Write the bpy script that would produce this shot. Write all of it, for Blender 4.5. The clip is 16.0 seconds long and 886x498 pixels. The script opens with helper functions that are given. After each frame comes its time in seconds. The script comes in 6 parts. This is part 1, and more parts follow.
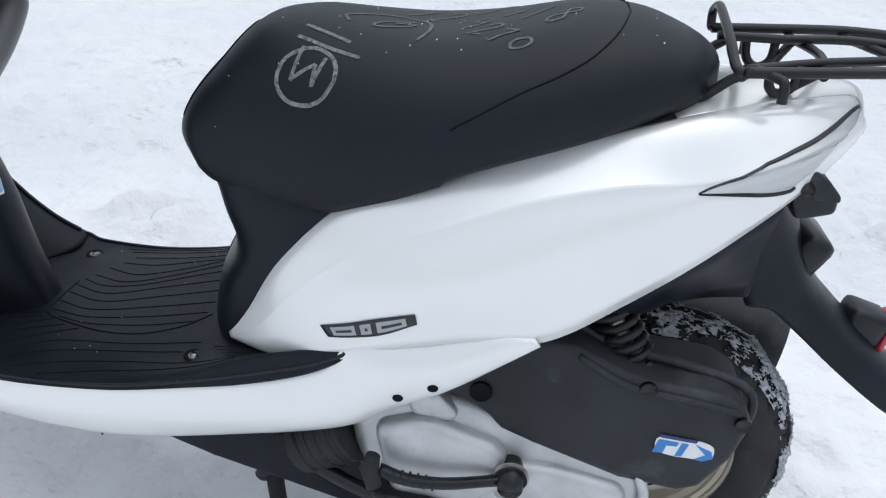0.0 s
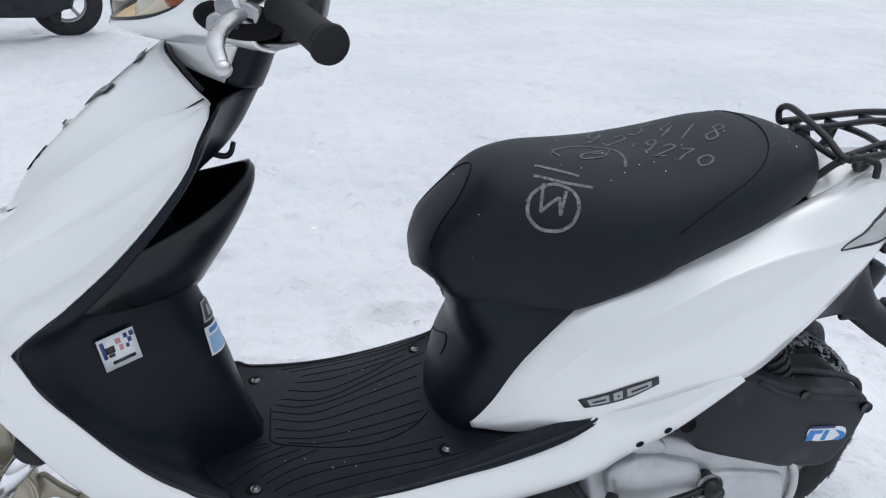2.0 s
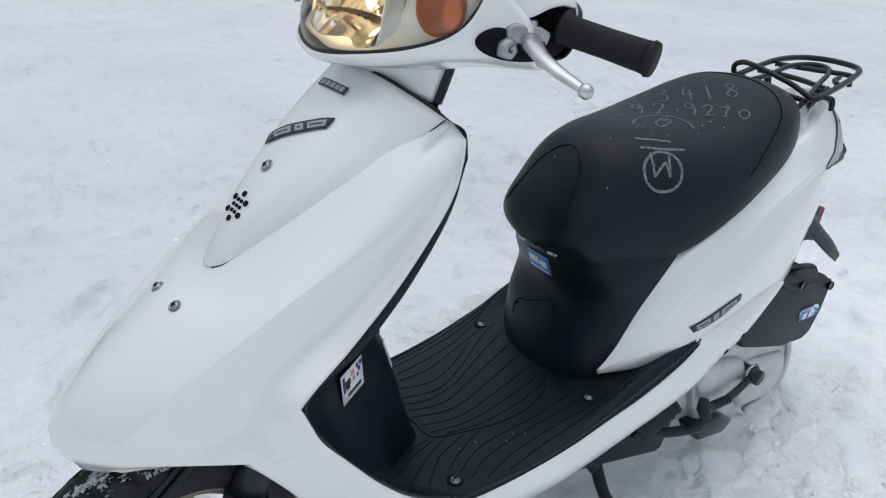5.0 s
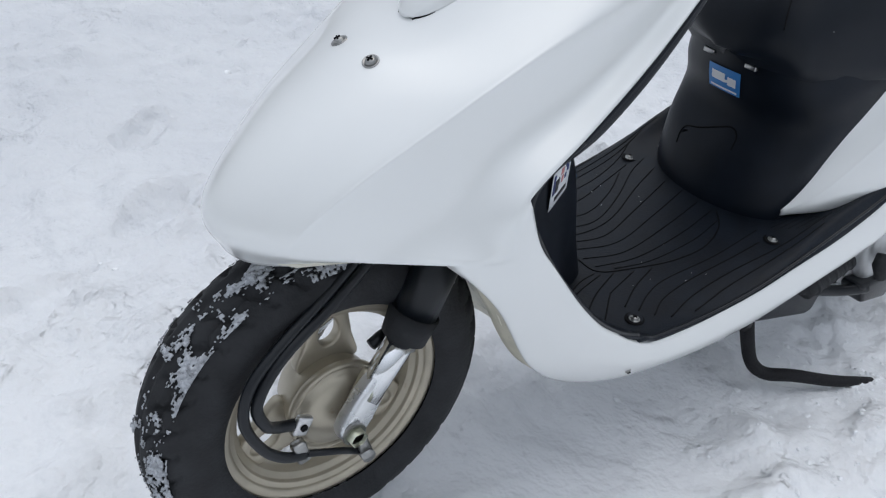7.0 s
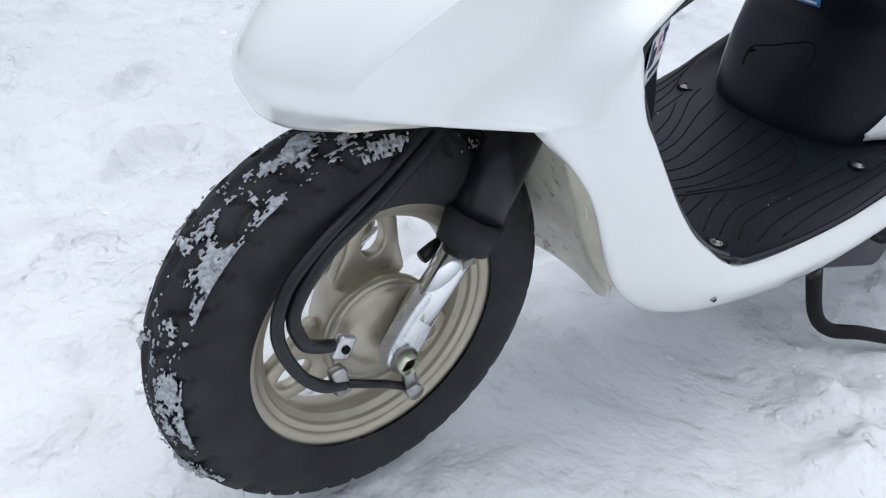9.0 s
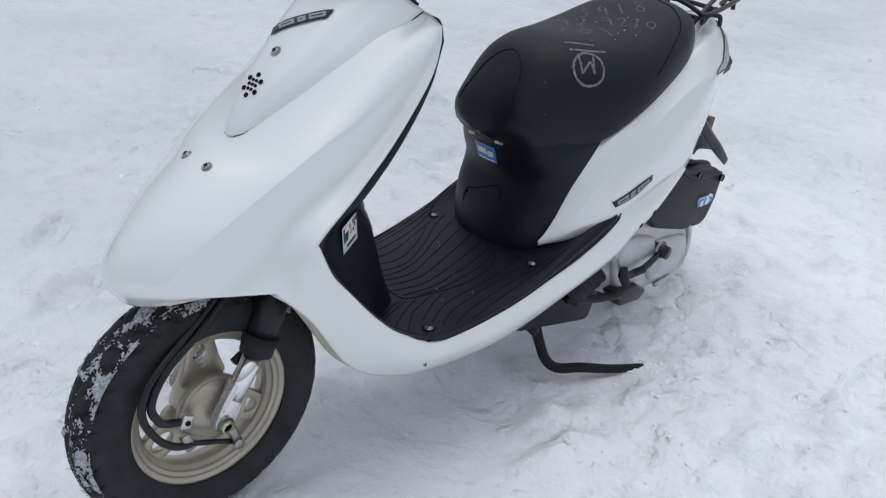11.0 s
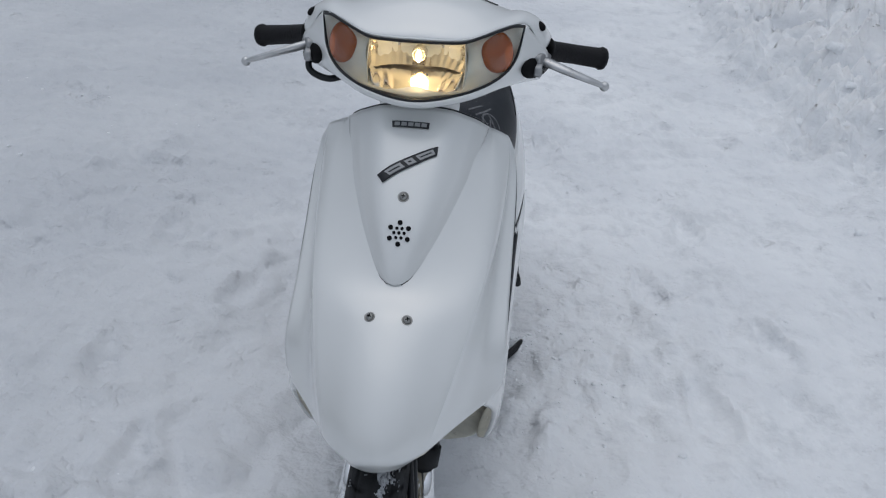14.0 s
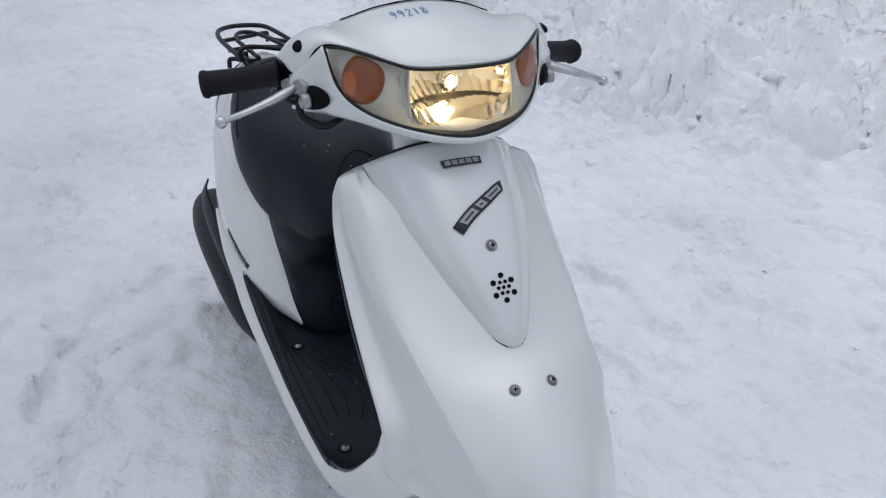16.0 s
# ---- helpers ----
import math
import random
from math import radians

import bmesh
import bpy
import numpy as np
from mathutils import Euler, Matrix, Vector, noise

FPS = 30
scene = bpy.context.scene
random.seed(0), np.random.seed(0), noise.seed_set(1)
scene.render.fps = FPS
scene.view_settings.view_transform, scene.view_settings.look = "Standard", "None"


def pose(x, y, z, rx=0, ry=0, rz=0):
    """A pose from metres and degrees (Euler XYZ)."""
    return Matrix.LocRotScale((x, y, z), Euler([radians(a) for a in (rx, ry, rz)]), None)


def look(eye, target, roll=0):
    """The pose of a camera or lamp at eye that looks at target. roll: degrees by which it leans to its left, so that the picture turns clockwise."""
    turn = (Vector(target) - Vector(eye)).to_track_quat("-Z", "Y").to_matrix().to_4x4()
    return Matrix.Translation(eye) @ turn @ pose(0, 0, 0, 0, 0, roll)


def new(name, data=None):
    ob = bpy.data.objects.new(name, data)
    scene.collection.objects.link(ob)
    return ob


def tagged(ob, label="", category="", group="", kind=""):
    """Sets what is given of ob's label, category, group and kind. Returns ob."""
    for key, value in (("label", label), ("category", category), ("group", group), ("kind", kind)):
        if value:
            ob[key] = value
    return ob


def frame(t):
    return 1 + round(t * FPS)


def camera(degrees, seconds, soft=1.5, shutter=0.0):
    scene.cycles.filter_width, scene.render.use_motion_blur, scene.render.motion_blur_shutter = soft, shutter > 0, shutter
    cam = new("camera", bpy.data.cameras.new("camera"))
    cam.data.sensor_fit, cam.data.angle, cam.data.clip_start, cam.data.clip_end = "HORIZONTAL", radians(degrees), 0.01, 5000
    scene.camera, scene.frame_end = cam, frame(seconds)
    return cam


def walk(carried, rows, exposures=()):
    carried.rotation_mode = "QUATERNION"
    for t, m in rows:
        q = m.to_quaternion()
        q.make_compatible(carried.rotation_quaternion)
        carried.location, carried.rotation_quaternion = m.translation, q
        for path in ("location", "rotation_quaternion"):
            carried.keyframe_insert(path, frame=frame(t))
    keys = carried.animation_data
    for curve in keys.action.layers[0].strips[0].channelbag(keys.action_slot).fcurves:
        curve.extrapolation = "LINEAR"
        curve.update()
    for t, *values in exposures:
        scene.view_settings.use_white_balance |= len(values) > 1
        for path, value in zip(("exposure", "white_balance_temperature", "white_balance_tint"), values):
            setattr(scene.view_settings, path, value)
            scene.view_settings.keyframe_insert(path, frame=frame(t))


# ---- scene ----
cam = camera(55.3, 16.0, soft=1.2)
PATH = [
    (0, (0.486, -1.017, 1.02), (0.324, 0.753, 0.103), 3.8),
    (0.5, (0.363, -1.056, 1.066), (0.342, 0.722, 0.149), 4.2),
    (1, (0.167, -1.147, 1.117), (0.311, 0.64, 0.23), 3.7),
    (1.5, (0.02, -1.188, 1.158), (0.262, 0.601, 0.297), 2.6),
    (2, (-0.135, -1.166, 1.186), (0.237, 0.615, 0.355), 1.4),
    (2.5, (-0.302, -1.176, 1.209), (0.221, 0.574, 0.395), 1.0),
    (3, (-0.488, -1.211, 1.244), (0.191, 0.484, 0.427), 0.85),
    (3.2, (-0.527, -1.222, 1.26), (0.181, 0.463, 0.447), 0.05),
    (5.5, (-0.9, -0.873, 1.238), (0.222, 0.494, 0.304), 2.3),
    (6, (-0.948, -0.841, 1.196), (0.154, 0.494, 0.194), 2.8),
    (6.5, (-0.983, -0.778, 1.112), (0.087, 0.536, 0.05), 4.7),
    (7, (-0.974, -0.684, 1.02), (0.078, 0.611, -0.083), 5.7),
    (7.5, (-0.974, -0.605, 0.843), (0.099, 0.684, -0.247), 7.0),
    (8, (-0.975, -0.572, 0.757), (0.114, 0.713, -0.322), 7.81),
    (10.3, (-1.038, -0.823, 1.047), (0.118, 0.465, 0.044), 4.0),
    (10.5, (-1.046, -0.899, 1.09), (0.135, 0.382, 0.108), 3.9),
    (11, (-1.119, -1.097, 1.212), (0.129, 0.152, 0.272), 2.8),
    (11.5, (-1.298, -1.109, 1.303), (0.02, 0.068, 0.366), 0.7),
    (12, (-1.45, -1.002, 1.368), (0.011, 0.001, 0.441), 0.2),
    (12.5, (-1.496, -0.807, 1.404), (0.099, -0.009, 0.498), -0.1),
    (13, (-1.568, -0.598, 1.431), (0.09, 0.029, 0.505), 0.4),
    (13.5, (-1.671, -0.364, 1.458), (0.048, -0.005, 0.5), 2.0),
    (14, (-1.661, -0.169, 1.462), (0.085, -0.031, 0.496), 2.7),
    (14.5, (-1.586, 0.053, 1.471), (0.165, -0.039, 0.511), 3.4),
    (15, (-1.537, 0.283, 1.461), (0.18, -0.086, 0.502), 4.1),
    (15.5, (-1.468, 0.463, 1.475), (0.162, -0.17, 0.503), 4.4),
    (16, (-1.314, 0.552, 1.457), (0.224, -0.25, 0.461), 3.9),
]
K = 0.93  # the fitted units, in metres
walk(cam, [(t, look(Vector(eye) * K, Vector(target) * K, roll)) for t, eye, target, roll in PATH],
     exposures=[(0, 0.46, 6500, 10), (1.5, 0.40, 6500, 10), (2.5, 0.22, 6500, 10), (3.2, 0.27, 6500, 10), (5.5, 0.08, 6500, 10), (6.5, 0.09, 6500, 10), (7, 0.13, 6500, 10), (8, 0.45, 6500, 10), (10.3, 0.28, 6500, 10), (11, 0.03, 6500, 10), (12, -0.12, 6450, 10), (12.5, -0.22, 6420, 10), (13, -0.2, 6390, 10), (13.5, -0.46, 6350, 10), (14, -0.52, 6350, 10), (14.5, -0.62, 6350, 10), (15, -0.58, 6350, 10), (15.5, -0.49, 6350, 10), (16, -0.28, 6350, 10)])

# ---- world, sun, exposure ----
world = bpy.data.worlds.new("overcast_sky")
scene.world = world
world.use_nodes = True
wn, wl = world.node_tree.nodes, world.node_tree.links
sky = wn.new("ShaderNodeTexSky")
sky.sky_type, sky.sun_disc = "NISHITA", False
sky.sun_elevation, sky.sun_rotation = radians(80), radians(72)
sky.air_density, sky.dust_density, sky.ozone_density = 1.0, 4.0, 1.0
soft_sky = wn.new("ShaderNodeMix")
soft_sky.data_type, soft_sky.blend_type = "RGBA", "MIX"
soft_sky.inputs["Factor"].default_value = 0.82
soft_sky.inputs["B"].default_value = (6.4, 6.9, 7.62, 1)
wl.new(sky.outputs["Color"], soft_sky.inputs["A"])
# an overcast dome: bright overhead, dimmer towards the horizon
place, split, climb, dome = wn.new("ShaderNodeTexCoord"), wn.new("ShaderNodeSeparateXYZ"), wn.new("ShaderNodeMapRange"), wn.new("ShaderNodeVectorMath")
climb.inputs["From Min"].default_value, climb.inputs["From Max"].default_value = 0.0, 0.9
climb.inputs["To Min"].default_value, climb.inputs["To Max"].default_value = 0.46, 1.34
dome.operation = "SCALE"
wl.new(place.outputs["Generated"], split.inputs["Vector"])
wl.new(split.outputs["Z"], climb.inputs["Value"])
wl.new(soft_sky.outputs["Result"], dome.inputs[0])
wl.new(climb.outputs["Result"], dome.inputs["Scale"])
wl.new(dome.outputs["Vector"], wn["Background"].inputs["Color"])
wn["Background"].inputs["Strength"].default_value = 0.106
sun_data = bpy.data.lights.new("sun", "SUN")
sun_data.energy, sun_data.angle, sun_data.color = 0.4, radians(66), (1.0, 0.98, 0.95)
sun = new("sun", sun_data)
sun.matrix_world = look((0.9, 0.3, 5.5), (0, 0, 0))


# ---- materials ----
def material(name, color, rough=0.5, metal=0.0, shine=0.5, grain=0.0, grain_scale=60.0, bump=0.0, bump_scale=200.0, coat=0.0, spots=None, spot_scale=9.0, spot_level=0.62):
    """Principled surface with fine grain, relief and larger wear patches."""
    m = bpy.data.materials.new(name)
    m.use_nodes = True
    n, l = m.node_tree.nodes, m.node_tree.links
    b = n["Principled BSDF"]
    b.inputs["Base Color"].default_value = (*color, 1)
    b.inputs["Roughness"].default_value, b.inputs["Metallic"].default_value = rough, metal
    b.inputs["Coat Weight"].default_value, b.inputs["Coat Roughness"].default_value = coat, 0.06
    b.inputs["Specular IOR Level"].default_value = shine
    co = n.new("ShaderNodeTexCoord")
    base = None
    if grain:
        t = n.new("ShaderNodeTexNoise")
        t.inputs["Scale"].default_value, t.inputs["Detail"].default_value = grain_scale, 6
        l.new(co.outputs["Object"], t.inputs["Vector"])
        r = n.new("ShaderNodeValToRGB")
        r.color_ramp.elements[0].position, r.color_ramp.elements[1].position = 0.3, 0.7
        r.color_ramp.elements[0].color = (*[c * (1 - grain) for c in color], 1)
        r.color_ramp.elements[1].color = (*[min(1, c * (1 + grain)) for c in color], 1)
        l.new(t.outputs["Fac"], r.inputs["Fac"])
        base = r.outputs["Color"]
        rr = n.new("ShaderNodeMapRange")
        rr.inputs["To Min"].default_value, rr.inputs["To Max"].default_value = max(0.02, rough - 0.1), min(1, rough + 0.1)
        l.new(t.outputs["Fac"], rr.inputs["Value"])
        l.new(rr.outputs["Result"], b.inputs["Roughness"])
    if spots:
        t = n.new("ShaderNodeTexNoise")
        t.inputs["Scale"].default_value, t.inputs["Detail"].default_value, t.inputs["Roughness"].default_value = spot_scale, 8, 0.65
        l.new(co.outputs["Object"], t.inputs["Vector"])
        r = n.new("ShaderNodeMapRange")
        r.inputs["From Min"].default_value, r.inputs["From Max"].default_value = spot_level, spot_level + 0.12
        l.new(t.outputs["Fac"], r.inputs["Value"])
        mx = n.new("ShaderNodeMix")
        mx.data_type = "RGBA"
        mx.inputs["B"].default_value = (*spots, 1)
        if base:
            l.new(base, mx.inputs["A"])
        else:
            mx.inputs["A"].default_value = (*color, 1)
        l.new(r.outputs["Result"], mx.inputs["Factor"])
        base = mx.outputs["Result"]
    if base:
        l.new(base, b.inputs["Base Color"])
    if bump:
        t = n.new("ShaderNodeTexNoise")
        t.inputs["Scale"].default_value, t.inputs["Detail"].default_value = bump_scale, 4
        l.new(co.outputs["Object"], t.inputs["Vector"])
        bp = n.new("ShaderNodeBump")
        bp.inputs["Strength"].default_value, bp.inputs["Distance"].default_value = bump, 0.002
        l.new(t.outputs["Fac"], bp.inputs["Height"])
        l.new(bp.outputs["Normal"], b.inputs["Normal"])
    return m


WHITE = material("pearl_white_paint", (0.76, 0.775, 0.77), 0.34, metal=0.24, grain=0.015, grain_scale=6, coat=1.0, spots=(0.71, 0.725, 0.715), spot_scale=5, spot_level=0.66)
BLACK = material("black_textured_plastic", (0.0066, 0.0094, 0.0148), 0.38, shine=0.19, grain=0.25, grain_scale=14, bump=0.16, bump_scale=700, spots=(0.011, 0.0135, 0.018), spot_scale=7)
GLOSSBLACK = material("black_smooth_plastic", (0.008, 0.010, 0.013), 0.30, shine=0.34, grain=0.2, grain_scale=9, bump=0.08, bump_scale=500)
MAT = material("black_floor_mat_plastic", (0.0066, 0.0098, 0.0156), 0.46, shine=0.20, grain=0.3, grain_scale=30, bump=0.3, bump_scale=420, spots=(0.025, 0.027, 0.03), spot_scale=40, spot_level=0.7)
VINYL = material("black_seat_vinyl", (0.0066, 0.0094, 0.0146), 0.44, shine=0.22, grain=0.18, grain_scale=10, bump=0.16, bump_scale=850, spots=(0.012, 0.0145, 0.019), spot_scale=6)
RUBBER = material("tyre_rubber", (0.0230, 0.0242, 0.0268), 0.70, shine=0.25, grain=0.35, grain_scale=25, bump=0.5, bump_scale=180, spots=(0.036, 0.037, 0.039), spot_scale=14)
GRIP = material("grip_rubber", (0.013, 0.013, 0.015), 0.62, shine=0.2, grain=0.2, grain_scale=40, bump=0.6, bump_scale=260)
RIM = material("champagne_wheel_paint", (0.44, 0.40, 0.32), 0.36, metal=0.55, grain=0.12, grain_scale=18, bump=0.15, bump_scale=90, spots=(0.24, 0.17, 0.10), spot_scale=16, spot_level=0.66)
ALLOY = material("cast_alloy", (0.50, 0.51, 0.52), 0.46, metal=0.6, grain=0.14, grain_scale=20, bump=0.3, bump_scale=150, spots=(0.30, 0.30, 0.30), spot_scale=9, spot_level=0.6)
CHROME = material("chrome", (0.78, 0.79, 0.80), 0.14, metal=1.0, grain=0.05, grain_scale=30)
STEEL = material("zinc_steel", (0.36, 0.36, 0.35), 0.32, metal=1.0, grain=0.2, grain_scale=60, spots=(0.30, 0.22, 0.15), spot_scale=40, spot_level=0.68)
SHINY = material("dull_chrome_bracket", (0.72, 0.73, 0.74), 0.28, metal=0.85, grain=0.1, grain_scale=40, spots=(0.55, 0.56, 0.56), spot_scale=25, spot_level=0.55)
ZINC = material("yellowed_zinc_bolt", (0.55, 0.57, 0.45), 0.35, metal=0.8, grain=0.2, grain_scale=80)
LEVERMETAL = material("dull_lever_casting", (0.36, 0.37, 0.38), 0.42, metal=0.7, grain=0.25, grain_scale=60, bump=0.2, bump_scale=220)
SATIN = material("satin_aluminium", (0.56, 0.565, 0.57), 0.3, metal=0.9, grain=0.18, grain_scale=30)
AIRBOX = material("dusty_black_plastic", (0.024, 0.027, 0.031), 0.5, shine=0.2, grain=0.3, grain_scale=9, bump=0.2, bump_scale=500, spots=(0.060, 0.064, 0.070), spot_scale=7, spot_level=0.55)
RACK = material("black_painted_tube", (0.014, 0.015, 0.017), 0.34, shine=0.3, grain=0.2, grain_scale=50)
GUARD = material("dirty_beige_plastic", (0.64, 0.62, 0.53), 0.6, grain=0.16, grain_scale=20, bump=0.2, bump_scale=120, spots=(0.16, 0.145, 0.11), spot_scale=34, spot_level=0.575)
# near-black for joints, slots and hidden cores, and for shade painted into holes
DARK = material("recess_shade_black", (0.006, 0.006, 0.007), 0.7, shine=0.1)
GROOVE = material("groove_black", (0.006, 0.006, 0.007), 0.6, shine=0.1)
BADGE = material("badge_dark", (0.016, 0.018, 0.022), 0.4, grain=0.1)
SILVER = material("badge_silver", (0.34, 0.35, 0.36), 0.45, metal=0.2, grain=0.05)
FAINT = material("faint_chalk", (0.105, 0.111, 0.120), 0.9, grain=0.4, grain_scale=160, spots=(0.04, 0.043, 0.048), spot_scale=170, spot_level=0.55)
CHALK = material("white_chalk", (0.17, 0.178, 0.188), 0.9, grain=0.4, grain_scale=160, spots=(0.06, 0.06, 0.065), spot_scale=190, spot_level=0.5)
BLUE = material("sticker_blue", (0.03, 0.20, 0.52), 0.4, grain=0.05)
NAVY = material("sticker_navy", (0.02, 0.04, 0.16), 0.4)
PAPER = material("sticker_white", (0.72, 0.74, 0.76), 0.45, grain=0.03)
PINK = material("sticker_red_print", (0.60, 0.25, 0.25), 0.5)
INK = material("blue_ink", (0.10, 0.24, 0.42), 0.6, grain=0.2, grain_scale=90)
RED = material("red_lens", (0.42, 0.02, 0.03), 0.2, coat=0.5)
ORANGE = material("amber_bulb_cover", (0.43, 0.115, 0.036), 0.25, grain=0.15, grain_scale=25, coat=0.5)
REFLECTOR = material("reflector_chrome", (0.78, 0.74, 0.67), 0.14, metal=1.0, grain=0.06, grain_scale=40)
PALE = material("sticker_pale_blue", (0.28, 0.46, 0.68), 0.45, grain=0.05)
PALESILVER = material("satin_lamp_housing", (0.84, 0.87, 0.84), 0.35, grain=0.05, grain_scale=30)
SLUSH = material("grey_slush", (0.34, 0.35, 0.37), 0.6, grain=0.25, grain_scale=3, bump=0.8, bump_scale=30, spots=(0.55, 0.57, 0.60), spot_scale=1.5, spot_level=0.52)
STUCK = material("stuck_wet_snow", (0.40, 0.42, 0.45), 0.6, grain=0.35, grain_scale=160, bump=0.8, bump_scale=300, spots=(0.16, 0.165, 0.175), spot_scale=120, spot_level=0.54)
SNOWBIT = material("packed_snow", (0.88, 0.90, 0.92), 0.8, grain=0.06, grain_scale=60, bump=0.7, bump_scale=160)


def glass(name, tint, rough, clear):
    m = bpy.data.materials.new(name)
    m.use_nodes = True
    n, l = m.node_tree.nodes, m.node_tree.links
    out = n["Material Output"]
    n.remove(n["Principled BSDF"])
    a, g, mix, fr = n.new("ShaderNodeBsdfTransparent"), n.new("ShaderNodeBsdfGlossy"), n.new("ShaderNodeMixShader"), n.new("ShaderNodeFresnel")
    a.inputs["Color"].default_value = (*tint, 1)
    g.inputs["Roughness"].default_value = rough
    fr.inputs["IOR"].default_value = clear
    l.new(fr.outputs["Fac"], mix.inputs["Fac"])
    l.new(a.outputs["BSDF"], mix.inputs[1])
    l.new(g.outputs["BSDF"], mix.inputs[2])
    l.new(mix.outputs["Shader"], out.inputs["Surface"])
    return m


LENS = glass("clear_lamp_lens", (0.97, 0.96, 0.92), 0.03, 1.45)
SMOKE = glass("clear_tail_lens", (0.95, 0.96, 0.97), 0.06, 1.45)


def glowing(name, color, strength):
    m = bpy.data.materials.new(name)
    m.use_nodes = True
    b = m.node_tree.nodes["Principled BSDF"]
    b.inputs["Base Color"].default_value = (*color, 1)
    b.inputs["Emission Color"].default_value = (*color, 1)
    b.inputs["Emission Strength"].default_value = strength
    return m


GLOW = glowing("lit_bulb", (1.0, 0.72, 0.36), 12)


def snow_material():
    m = bpy.data.materials.new("trodden_snow")
    m.use_nodes = True
    n, l = m.node_tree.nodes, m.node_tree.links
    b = n["Principled BSDF"]
    b.inputs["Roughness"].default_value = 0.75
    b.inputs["Specular IOR Level"].default_value = 0.25
    co = n.new("ShaderNodeTexCoord")

    def tex(scale, detail, rough=0.6):
        t = n.new("ShaderNodeTexNoise")
        t.inputs["Scale"].default_value, t.inputs["Detail"].default_value, t.inputs["Roughness"].default_value = scale, detail, rough
        l.new(co.outputs["Object"], t.inputs["Vector"])
        return t.outputs["Fac"]

    big = n.new("ShaderNodeValToRGB")
    big.color_ramp.elements[0].position, big.color_ramp.elements[1].position = 0.32, 0.62
    big.color_ramp.elements[0].color, big.color_ramp.elements[1].color = (0.80, 0.82, 0.85, 1), (0.92, 0.935, 0.95, 1)
    l.new(tex(1.1, 8), big.inputs["Fac"])
    grit = n.new("ShaderNodeMapRange")
    grit.inputs["From Min"].default_value, grit.inputs["From Max"].default_value = 0.60, 0.68
    grit.inputs["To Max"].default_value = 0.5
    l.new(tex(8.5, 11, 0.80), grit.inputs["Value"])
    mx = n.new("ShaderNodeMix")
    mx.data_type = "RGBA"
    mx.inputs["B"].default_value = (0.43, 0.44, 0.46, 1)
    # packed grey scuffs, ragged and a few centimetres wide
    scuff = n.new("ShaderNodeMapRange")
    scuff.inputs["From Min"].default_value, scuff.inputs["From Max"].default_value, scuff.inputs["To Max"].default_value = 0.50, 0.64, 0.42
    l.new(tex(4.3, 10, 0.74), scuff.inputs["Value"])
    grey = n.new("ShaderNodeMix")
    grey.data_type = "RGBA"
    grey.inputs["B"].default_value = (0.60, 0.62, 0.65, 1)
    # the yard beyond the scooter is driven over and greyer, with a ragged border
    side, drift, packed, worn = n.new("ShaderNodeSeparateXYZ"), n.new("ShaderNodeMath"), n.new("ShaderNodeMapRange"), n.new("ShaderNodeMix")
    drift.operation = "MULTIPLY_ADD"
    drift.inputs[1].default_value = 1.6
    packed.inputs["From Min"].default_value, packed.inputs["From Max"].default_value, packed.inputs["To Max"].default_value = 0.3, 1.9, 0.85
    worn.data_type, worn.blend_type = "RGBA", "MULTIPLY"
    worn.inputs["B"].default_value = (0.73, 0.738, 0.75, 1)
    l.new(co.outputs["Object"], side.inputs["Vector"])
    l.new(tex(0.8, 5), drift.inputs[0])
    l.new(side.outputs["Y"], drift.inputs[2])
    l.new(drift.outputs["Value"], packed.inputs["Value"])
    l.new(packed.outputs["Result"], worn.inputs["Factor"])
    l.new(big.outputs["Color"], worn.inputs["A"])
    l.new(worn.outputs["Result"], grey.inputs["A"])
    # the ploughed bank is cleaner than the trodden yard
    where, clean, less = n.new("ShaderNodeSeparateXYZ"), n.new("ShaderNodeMapRange"), n.new("ShaderNodeMath")
    clean.inputs["From Min"].default_value, clean.inputs["From Max"].default_value = 0.06, 0.16
    clean.inputs["To Min"].default_value, clean.inputs["To Max"].default_value = 1.0, 0.06
    less.operation = "MULTIPLY"
    l.new(co.outputs["Object"], where.inputs["Vector"])
    l.new(where.outputs["Z"], clean.inputs["Value"])
    l.new(clean.outputs["Result"], less.inputs[0])
    l.new(scuff.outputs["Result"], less.inputs[1])
    l.new(less.outputs["Value"], grey.inputs["Factor"])
    l.new(grey.outputs["Result"], mx.inputs["A"])
    few = n.new("ShaderNodeMath")
    few.operation = "MULTIPLY"
    l.new(grit.outputs["Result"], few.inputs[0])
    l.new(clean.outputs["Result"], few.inputs[1])
    l.new(few.outputs["Value"], mx.inputs["Factor"])
    # fresh white snow turned up by the plough
    heap, fresh = n.new("ShaderNodeMapRange"), n.new("ShaderNodeMix")
    heap.inputs["From Min"].default_value, heap.inputs["From Max"].default_value, heap.inputs["To Max"].default_value = 0.10, 0.18, 0.9
    fresh.data_type = "RGBA"
    fresh.inputs["B"].default_value = (0.955, 0.96, 0.968, 1)
    l.new(where.outputs["Z"], heap.inputs["Value"])
    l.new(heap.outputs["Result"], fresh.inputs["Factor"])
    l.new(mx.outputs["Result"], fresh.inputs["A"])
    l.new(fresh.outputs["Result"], b.inputs["Base Color"])
    fine, mid = n.new("ShaderNodeBump"), n.new("ShaderNodeBump")
    fine.inputs["Strength"].default_value, fine.inputs["Distance"].default_value = 0.35, 0.006
    mid.inputs["Strength"].default_value, mid.inputs["Distance"].default_value = 0.75, 0.05
    l.new(tex(95, 4), fine.inputs["Height"])
    l.new(tex(10, 4, 0.52), mid.inputs["Height"])
